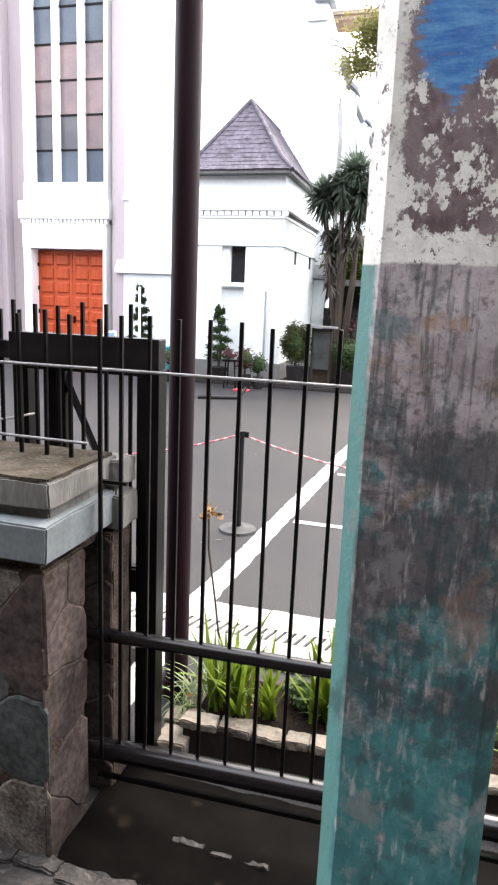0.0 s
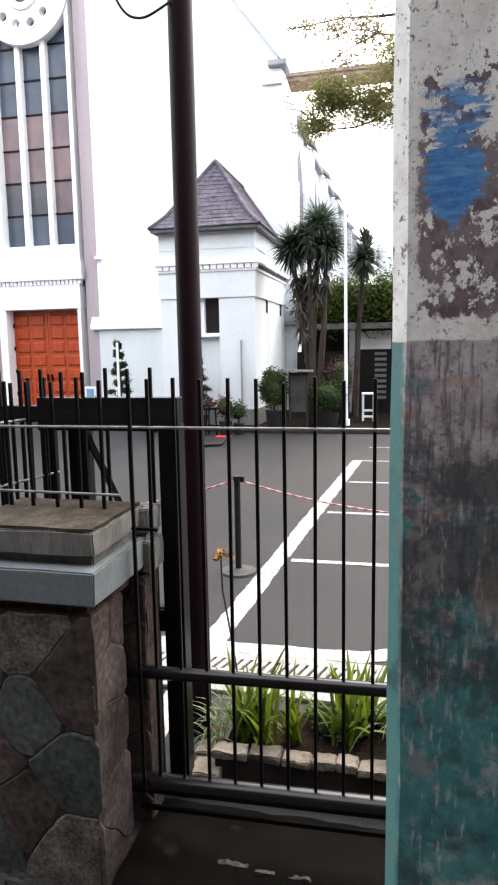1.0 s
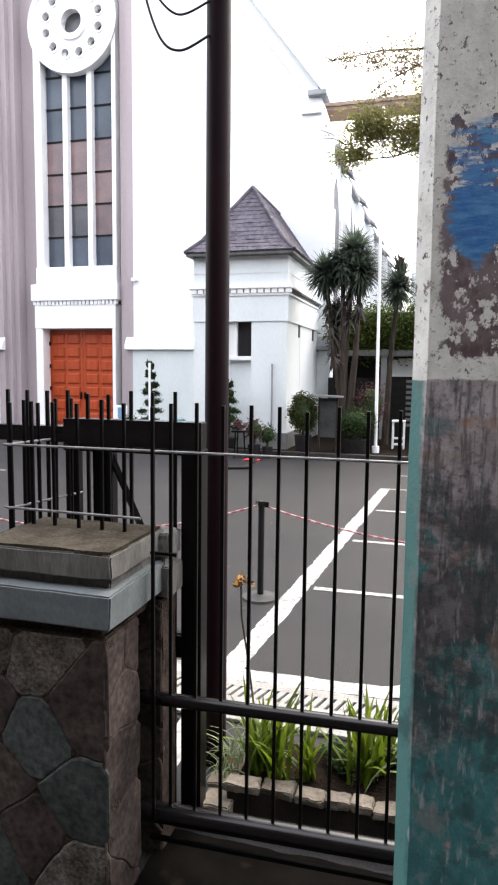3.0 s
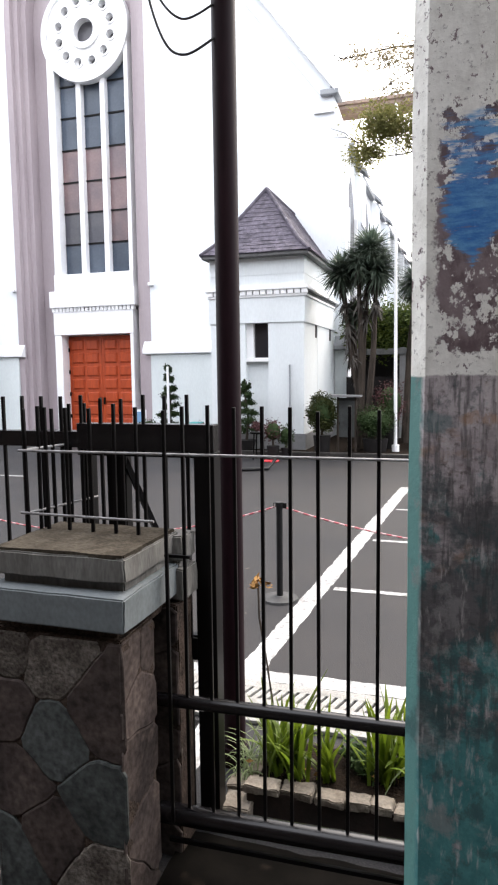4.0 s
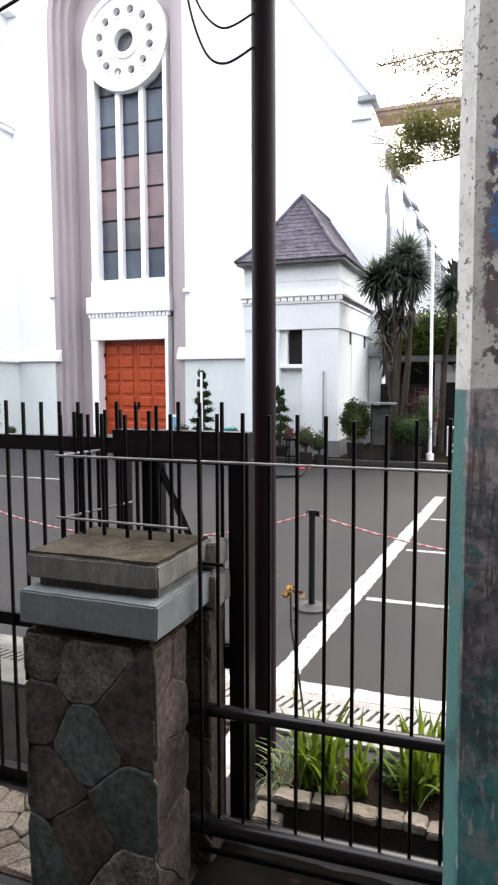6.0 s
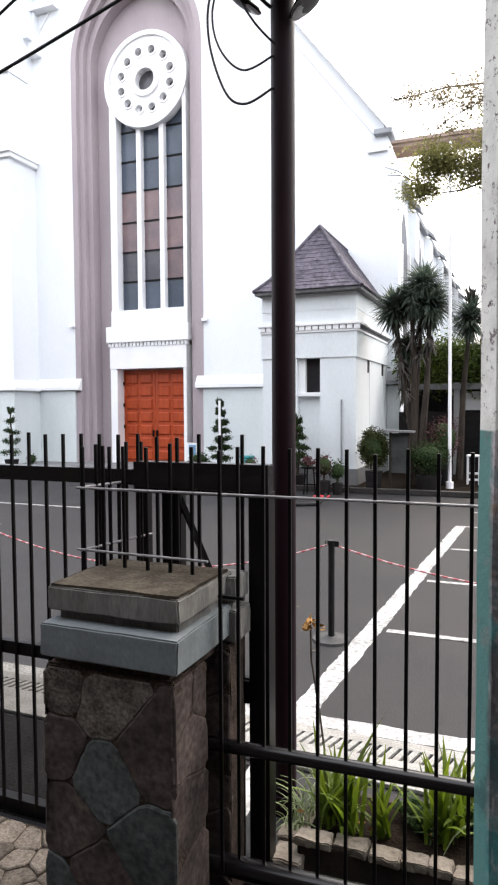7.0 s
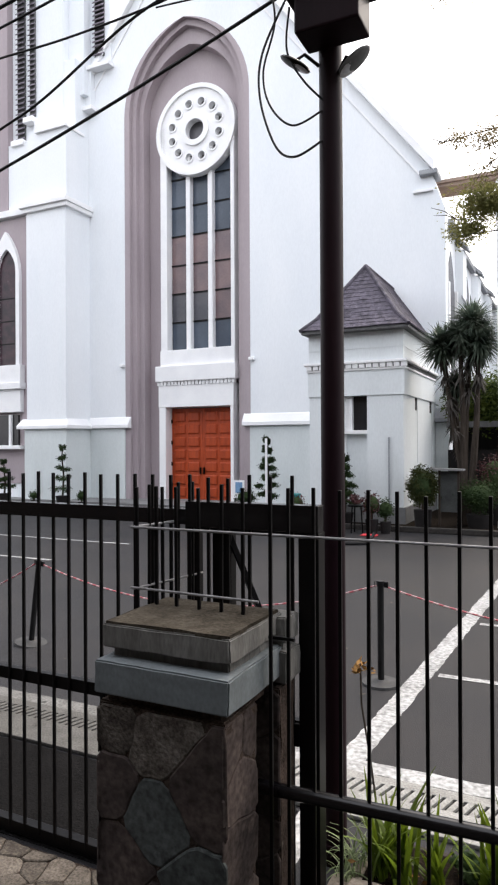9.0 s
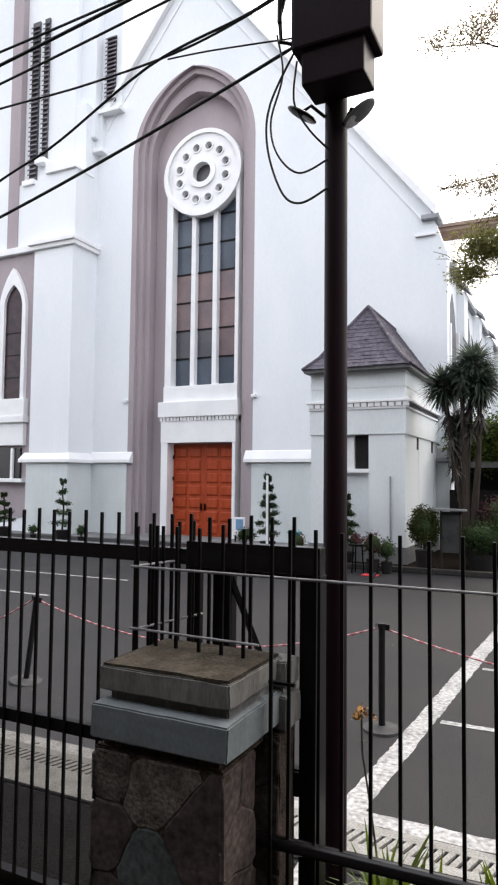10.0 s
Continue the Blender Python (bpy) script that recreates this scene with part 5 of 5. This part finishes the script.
# ---- planting and loose things before the church ----
def strap_leaves(name, parent, c, r, n, seed, material, rise, droop, width=0.024):
    """A head of strap leaves from one growing point; each arches over by its length."""
    rnd = random.Random(seed)
    verts, faces = [], []
    c = Vector(c)
    for _ in range(n):
        d = Vector((rnd.gauss(0, 1), rnd.gauss(0, 1), rnd.gauss(rise, 0.7))).normalized()
        s = d.cross(Vector((0, 0, 1))).normalized() * width * rnd.uniform(0.7, 1.2)
        ln = r * rnd.uniform(0.7, 1.12)
        o = c + Vector((0, 0, rnd.uniform(-0.16, 0.1)))
        k = len(verts)
        for t, w in ((0.06, 0.6), (0.35, 1.0), (0.7, 0.75)):
            p = o + d * ln * t - Vector((0, 0, droop * ln * t * t))
            verts += [p - s * w, p + s * w]
        verts.append(o + d * ln - Vector((0, 0, droop * ln)))
        faces += [(k, k + 1, k + 3, k + 2), (k + 2, k + 3, k + 5, k + 4), (k + 4, k + 5, k + 6)]
    me = bpy.data.meshes.new(name)
    me.from_pydata(verts, [], faces)
    me.materials.append(material)
    o = new(name, me)
    o.parent = parent
    return o


def dracaena(base, heads, label, seed):
    t = thing("dracaena_tree", label, "tree", "dracaenas")
    for i, (h, r, skirt) in enumerate(heads):
        b = Vector(base) + Vector((0.12 * (i % 3 - 1), 0.1 * (i % 2), 0))
        h = Vector(h)
        m = b.lerp(h, 0.55) + Vector((0.1 * (i % 2) - 0.05, 0, 0))
        part("trunk", path_tube([b, b.lerp(m, 0.5), m, m.lerp(h, 0.5), h], [0.11, 0.09, 0.075, 0.06, 0.05], 8), BARK, t, smooth=True)
        strap_leaves("crown", t, h, r, int(260 + 640 * r), seed + i, LEAFP, 0.2, 0.22, 0.025)
        for k in range(skirt):
            strap_leaves("dead_leaves", t, h.lerp(m, 0.10 + 0.30 * k), r * 0.55, 34, seed + 60 + 7 * i + k, DEADL, -0.9, 0.45, 0.03)
    return t


dracaena((-2.35, 17.0, 0.05), [((-2.22, 17.0, 5.08), 0.74, 3), ((-2.05, 16.9, 4.6), 0.70, 2), ((-2.98, 17.1, 4.6), 0.68, 4), ((-2.5, 16.8, 4.75), 0.6, 2), ((-2.7, 17.3, 3.6), 0.42, 4)], "many-headed dracaena tree beside the annex wall", 5)
red_top = dracaena((-1.35, 18.6, 0.05), [((-1.22, 18.6, 4.45), 0.66, 1)], "slender dracaena with a reddish top behind the flagpole", 15)
strap_leaves("red_leaves", red_top, (-1.2, 18.6, 4.75), 0.62, 60, 24, DEADL, 2.2, 0.1)

flag = thing("flagpole", "slim white flagpole on the forecourt edge", "flagpole")
part("shaft", tube((-1.52, 16.5, 0.09), (-1.58, 16.5, 8.3), 0.042, 12, 0.032), TRIM, flag, smooth=True)
part("base", tube((-1.52, 16.5, 0.05), (-1.52, 16.5, 0.25), 0.09, 12), TRIM, flag)


def topiary(x, y, h, seed, tiers=6, wide=0.40, fill=1.0):
    t = thing("topiary", "potted dark green cloud-pruned topiary shrub", "shrub", "topiaries", at=(x, y, 0))
    rnd = random.Random(seed)
    part("pot", tube((0, 0, 0), (0, 0, 0.36), 0.17, 18, 0.24), POTC, t, smooth=True)
    part("trunk", path_tube([(0, 0, 0.3), (0.05, 0, h * 0.5), (-0.03, 0, h * 0.8), (0.02, 0, h)], [0.04, 0.03, 0.025, 0.015]), BARK, t)
    for i in range(tiers):
        f = i / (tiers - 1)
        r = wide * (1 - 0.70 * f)
        z = 0.62 + (h - 0.72) * f
        for k in range(3):
            a = 2.1 * k + 1.3 * i + rnd.uniform(-0.4, 0.4)
            leaf_cloud("foliage", (0.55 * r * math.cos(a), 0.55 * r * math.sin(a), z + rnd.uniform(-0.05, 0.05)), (r * 0.62, r * 0.62, 0.125), int(380 * fill), 0.03, LEAFD, t, seed * 30 + 3 * i + k, solid=0.1, lobes=12)


topiary(-15.8, 17.7, 2.1, 31, 5, 0.42, 0.6)
topiary(-8.05, 17.6, 2.3, 32, 7)
topiary(-5.2, 16.0, 1.85, 33, 6, 0.42)
topiary(-18.6, 17.8, 1.6, 34, 4, 0.45)
post = thing("garden_post", "thin white post in front of a topiary", "post")
part("shaft", tube((-7.89, 17.2, 0), (-7.9, 17.2, 2.26), 0.035, 10), TRIM, post, smooth=True)
part("foot", tube((-7.89, 17.2, 0), (-7.89, 17.2, 0.08), 0.09, 12), GREYR, post)
hose = thing("drain_pipe", "black plastic pipe lying on the asphalt", "pipe")
part("tube", path_tube([(-4.6, 12.9, 0.04), (-4.2, 13.05, 0.04), (-3.85, 13.25, 0.04), (-3.8, 13.4, 0.12), (-3.75, 13.5, 0.22)], 0.035, 8), BLACKP, hose, smooth=True)


def pot_plant(x, y, r, h, leaf, label, seed, n=700):
    t = thing("potted_plant", label, "plant", "potted plants", at=(x, y, 0))
    part("pot", tube((0, 0, 0), (0, 0, h * 0.34), r * 0.42, 16, r * 0.52), POTC, t, smooth=True)
    part("stem", tube((0, 0, h * 0.3), (0, 0, h * 0.7), 0.03, 8), BARK, t)
    leaf_cloud("foliage", (0, 0, h * 0.7), (r, r, h * 0.40), n, 0.033, leaf, t, seed, solid=0.85, lobes=110, spread=0.13)
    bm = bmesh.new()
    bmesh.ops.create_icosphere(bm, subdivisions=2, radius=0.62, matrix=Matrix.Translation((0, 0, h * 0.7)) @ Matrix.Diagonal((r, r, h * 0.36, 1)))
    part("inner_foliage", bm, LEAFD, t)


pot_plant(-3.25, 16.0, 0.42, 1.5, LEAFM, "round clipped olive-green bush in a pot", 61, 5200)
pot_plant(-14.9, 17.6, 0.22, 0.55, LEAFD, "small dark potted plant", 62, 250)
pot_plant(-17.0, 17.6, 0.22, 0.5, LEAFD, "small dark potted plant", 63, 250)
pot_plant(-8.75, 17.6, 0.4, 0.75, LEAFD, "low dark potted shrub by the church door", 64, 500)
pot_plant(-6.2, 15.3, 0.25, 0.85, LEAFR, "dark red potted plant", 65, 300)
pot_plant(-4.25, 15.1, 0.3, 0.95, LEAFR, "dark red potted plant near the annex", 66, 350)
pot_plant(-3.95, 15.2, 0.25, 0.8, LEAFD, "dark potted plant near the annex", 67, 300)
pot_plant(-2.0, 16.4, 0.6, 1.2, LEAFD, "dark leafy shrub below the dracaena", 68, 2600)
pot_plant(-1.75, 17.2, 0.5, 1.8, LEAFR, "reddish leafy shrub below the dracaena", 69, 2000)
pot_plant(0.1, 17.4, 0.6, 1.7, LEAFD, "dark shrub beside the white stool", 70, 2200)

stool = thing("step_stool", "white painted wooden step stool", "stool", at=(-1.04, 17.6, 0.09))
for x in (-0.14, 0.14):
    part("leg", box(x - 0.022, x + 0.022, -0.12, -0.08, 0, 0.72, 0.004), TRIM, stool)
    part("leg", box(x - 0.022, x + 0.022, 0.08, 0.12, 0, 0.72, 0.004), TRIM, stool)
part("seat", box(-0.17, 0.17, -0.14, 0.14, 0.70, 0.745, 0.006), TRIM, stool)
for z in (0.1, 0.26):
    part("rung", box(-0.14, 0.14, -0.13, -0.07, z, z + 0.05, 0.004), TRIM, stool)

board = thing("notice_board", "weathered grey notice board under a small roof", "notice board")
part("panel", box(-2.92, -2.46, 16.2, 16.26, 0.45, 1.42, 0.005), BOARD, board)
for x in (-2.92, -2.48):
    part("post", box(x, x + 0.05, 16.18, 16.28, 0.05, 1.46, 0.004), BARK, board)
part("roof", prism([(-3.10, 1.44), (-2.32, 1.44), (-2.32, 1.48), (-3.10, 1.50)], 16.05, 16.4), PLINTH, board)
sign = thing("sign_stand", "small white poster stand beside the door", "sign")
part("panel", box(-9.35, -9.0, 18.0, 18.04, 0.45, 1.0, 0.005), TRIM, sign)
part("picture", box(-9.29, -9.06, 17.985, 17.999, 0.62, 0.94), SIGNB, sign, "pale blue printed panel")
for x in (-9.33, -9.05):
    part("leg", box(x, x + 0.03, 18.0, 18.04, 0, 0.46), IRON, sign)
caddy = thing("plastic_bin", "small teal plastic bin by the church wall", "bin")
part("body", tube((-7.3, 17.8, 0), (-7.3, 17.8, 0.62), 0.16, 4, 0.2), TEAL, caddy)
part("lid", box(-7.47, -7.13, 17.63, 17.97, 0.62, 0.66, 0.01), TEAL, caddy)
table = thing("garden_stand", "low dark iron plant stand", "stand", at=(-4.6, 15.0, 0))
part("top", tube((0, 0, 0.62), (0, 0, 0.66), 0.2, 16), IRON, table)
for i in range(3):
    a = i * 2.1
    part("leg", tube((0.16 * math.cos(a), 0.16 * math.sin(a), 0), (0.12 * math.cos(a), 0.12 * math.sin(a), 0.63), 0.018, 6), IRON, table)
leaf_cloud("plant", (0, 0, 0.78), (0.22, 0.22, 0.14), 200, 0.05, LEAFR, table, 91, solid=0.2)
tagged(link("red_mat", box(-4.35, -4.0, 14.5, 14.75, 0.005, 0.03, 0.01), REDP), "small bright red plastic plate on the ground", "plate")

# hedge and enclosure on the right
pergola = thing("pergola", "dark gate and pergola under a thick clipped hedge", "pergola")
for x in (-1.75, -0.35, 1.1, 2.6):
    part("post", box(x, x + 0.16, 20.0, 20.16, 0.05, 2.75), PLINTH, pergola)
part("beam", box(-3.35, 4.2, 19.95, 20.2, 2.55, 2.72, 0.01), GREYR, pergola)
# back wall painted near-black for the shade under the hedge
part("shaded_back_wall", box(-3.38, 6, 21.3, 21.5, 0, 3.0), POTC, pergola)
part("white_panel", box(-1.5, -0.55, 20.6, 20.66, 1.95, 2.5), TRIM, pergola)
part("white_panel", box(-0.1, 0.6, 20.6, 20.66, 1.95, 2.5), TRIM, pergola)
part("dark_screen", box(-3.36, 6, 20.3, 20.36, 0.05, 1.9), POTC, pergola)
for i in range(9):
    part("slat", box(-1.0, -0.66, 19.92, 19.98, 0.5 + i * 0.16, 0.58 + i * 0.16), GREYR, pergola)
hedge = thing("hedge", "thick clipped green hedge over the pergola", "hedge")
part("core", box(-3.2, 6, 20.25, 21.1, 2.85, 3.85, 0.1), LEAFD, hedge)
for i in range(10):
    leaf_cloud("foliage", (-2.75 + i * 0.8, 20.45, 3.35), (0.75, 0.65, 0.85), 4200, 0.06, LEAFH, hedge, 200 + i, solid=0.3, lobes=60, spread=0.3)

# pale block far behind on the right, with a brown roof before it
far = thing("far_building", "plain pale building behind the church grounds", "building")
part("wall", box(-2.2, 14, 46, 56, 0, 17), WHITE, far)
part("roof", box(-2.4, 14.2, 45.8, 56.2, 17, 17.4), GREYR, far)
hip = thing("side_house", "white house with a broad brown overhanging roof", "house")
part("wall", box(-1.0, 8, 31.8, 42, 0, 13.56), WHITE, hip)
part("soffit", box(-5.45, 8, 30.5, 31.9, 13.55, 13.7), ROOFB, hip, "brown boarded eaves")
part("roof", box(-5.5, 8.1, 30.4, 31.9, 13.704, 13.85), ROOFB, hip)

# overhanging tree on the right
tree = thing("street_tree", "overhanging tree with sparse yellow-green foliage", "tree")
part("trunk", path_tube([(4.6, 14.5, 0), (4.5, 14.4, 3), (4.1, 14.2, 6), (3.2, 13.8, 8.5)], [0.34, 0.28, 0.22, 0.16], 10), BARK, tree, smooth=True)
rnd = random.Random(55)
for i, (tip, start) in enumerate((((-2.0, 12.4, 7.6), (3.6, 14, 7.4)), ((-1.9, 12.6, 6.2), (3.9, 14.2, 6.6)), ((-2.2, 12.2, 10.3), (3.2, 13.8, 8.5)), ((-1.6, 12.5, 5.8), (3.9, 14.2, 6.2)), ((-1.0, 12.2, 10.9), (3.2, 13.8, 8.5)), ((-1.2, 12.4, 7.2), (3.6, 14, 7.0)))):
    a, b = Vector(start), Vector(tip)
    pts = [a.lerp(b, k / 8) + Vector((rnd.uniform(-0.12, 0.12), rnd.uniform(-0.12, 0.12), 0.4 * math.sin(math.pi * k / 8) + rnd.uniform(-0.1, 0.1))) for k in range(9)]
    limb = part("limb", path_tube(pts, [0.09, 0.07, 0.055, 0.045, 0.035, 0.028, 0.022, 0.015, 0.008], 6), BARK, tree)
    for k in range(4, 9):
        for _ in range(3):
            q = pts[k] + Vector((rnd.uniform(-0.5, 0.3), rnd.uniform(-0.3, 0.3), rnd.uniform(-0.35, 0.35)))
            part("twig", path_tube([pts[k], pts[k].lerp(q, 0.5) + Vector((0, 0, 0.05)), q], [0.012, 0.008, 0.004], 5), BARK, limb)
crowns = (((-1.45, 12.5, 6.45), (0.75, 0.6, 0.45), 3000, LEAFY), ((-1.75, 12.5, 6.0), (0.42, 0.4, 0.35), 1100, LEAFY), ((-0.7, 12.6, 6.3), (0.7, 0.6, 0.5), 2200, LEAFY), ((-0.2, 12.6, 7.0), (0.9, 0.7, 0.7), 2400, LEAFY),
          ((-1.9, 12.4, 7.65), (0.45, 0.4, 0.22), 330, LEAFB), ((-1.35, 12.4, 7.55), (0.55, 0.45, 0.40), 900, LEAFB), ((-0.8, 12.4, 7.45), (0.55, 0.5, 0.45), 1300, LEAFB), ((-1.2, 12.4, 7.0), (0.5, 0.4, 0.25), 450, LEAFB),
          ((-2.2, 12.2, 10.35), (0.5, 0.45, 0.32), 500, LEAFB), ((-1.6, 12.2, 10.4), (0.6, 0.5, 0.42), 1100, LEAFB), ((-1.0, 12.2, 10.6), (0.8, 0.6, 0.55), 1700, LEAFB), ((0.2, 12.2, 9.6), (1.0, 0.8, 0.9), 1800, LEAFY), ((1.6, 12.5, 8.3), (1.5, 1.2, 1.6), 2200, LEAFY), ((1.0, 13, 6.6), (1.2, 1.0, 0.8), 1500, LEAFY))
for i, (c, r, n, leaf) in enumerate(crowns):
    leaf_cloud("foliage", c, r, int(n * (0.55 if leaf is LEAFB else 1.25)), 0.036, leaf, tree, 300 + i, solid=0.1, lobes=36, spread=0.24)

# unseen walls behind the camera, added to close the street and shade the fence
tagged(link("shade_wall_south", box(-30, 30, -6.9, -6.5, 0, 12.5), BRICKD), "unseen dark wall across the street, added to shade the fence", "wall", kind="structure")
# side wall out of view, keeps light off the pillar's right face
tagged(link("shade_wall_east", box(1.3, 1.55, -6.45, 1.72, 0, 3.4, 0.01), BRICKD), "unseen dark wall beside the footway, added to shade the pillar", "wall", kind="structure")


# cables
def loop(pts, r, label="slack black cable looped beside the steel pole"):
    """A smooth slack cable through a few points."""
    out = []
    P = [Vector(p) for p in pts]
    P = [P[0]] + P + [P[-1]]
    for i in range(1, len(P) - 2):
        for k in range(10):
            t = k / 10
            a, b, c, d = P[i - 1], P[i], P[i + 1], P[i + 2]
            out.append(0.5 * ((2 * b) + (c - a) * t + (2 * a - 5 * b + 4 * c - d) * t * t + (3 * b - a - 3 * c + d) * t ** 3))
    cable(out + [P[-1]], r, label)


loop([(-1.27, 2.85, 4.36), (-1.42, 2.85, 4.09), (-1.434, 2.85, 3.855), (-1.35, 2.85, 3.60), (-1.25, 2.86, 3.53), (-1.12, 2.9, 3.60)], 0.0062)
loop([(-1.384, 2.85, 4.456), (-1.35, 2.85, 4.231), (-1.42, 2.86, 4.0), (-1.378, 2.85, 3.81), (-1.26, 2.86, 3.69), (-1.12, 2.9, 3.75)], 0.0055)
loop([(-1.25, 2.8, 4.25), (-1.285, 2.85, 4.07), (-1.206, 2.86, 3.91), (-1.11, 2.9, 3.80)], 0.0055)
OVER = "thin black overhead cable to the steel pole"
cable(sag((-1.25, 2.9, 4.42), (-4.6, 2.95, 3.60), 0.05), 0.0095, "thick black cable sloping down from the cabinet")
loop([(-4.6, 2.95, 3.68), (-3.44, 2.9, 4.06), (-2.94, 2.9, 4.22), (-2.21, 2.9, 4.55), (-1.57, 2.9, 4.67), (-1.2, 2.9, 4.8)], 0.008, OVER)
loop([(-4.6, 2.95, 4.62), (-3.45, 2.9, 4.57), (-2.68, 2.9, 4.55), (-1.92, 2.9, 4.59), (-1.24, 2.9, 4.75)], 0.007, OVER)
loop([(-2.1, 2.9, 4.55), (-1.8, 2.9, 4.52), (-1.24, 2.9, 4.44)], 0.005, OVER)
cable(sag((-0.9, 2.9, 5.08), (-4.6, 2.95, 4.66), 0.02), 0.008, OVER)
cable(sag((-0.9, 2.9, 5.20), (-4.6, 2.95, 4.80), 0.02), 0.011, "thick bundled overhead cable")
cable(sag((-0.9, 2.9, 5.12), (-4.6, 2.95, 4.97), 0.02), 0.008, OVER)
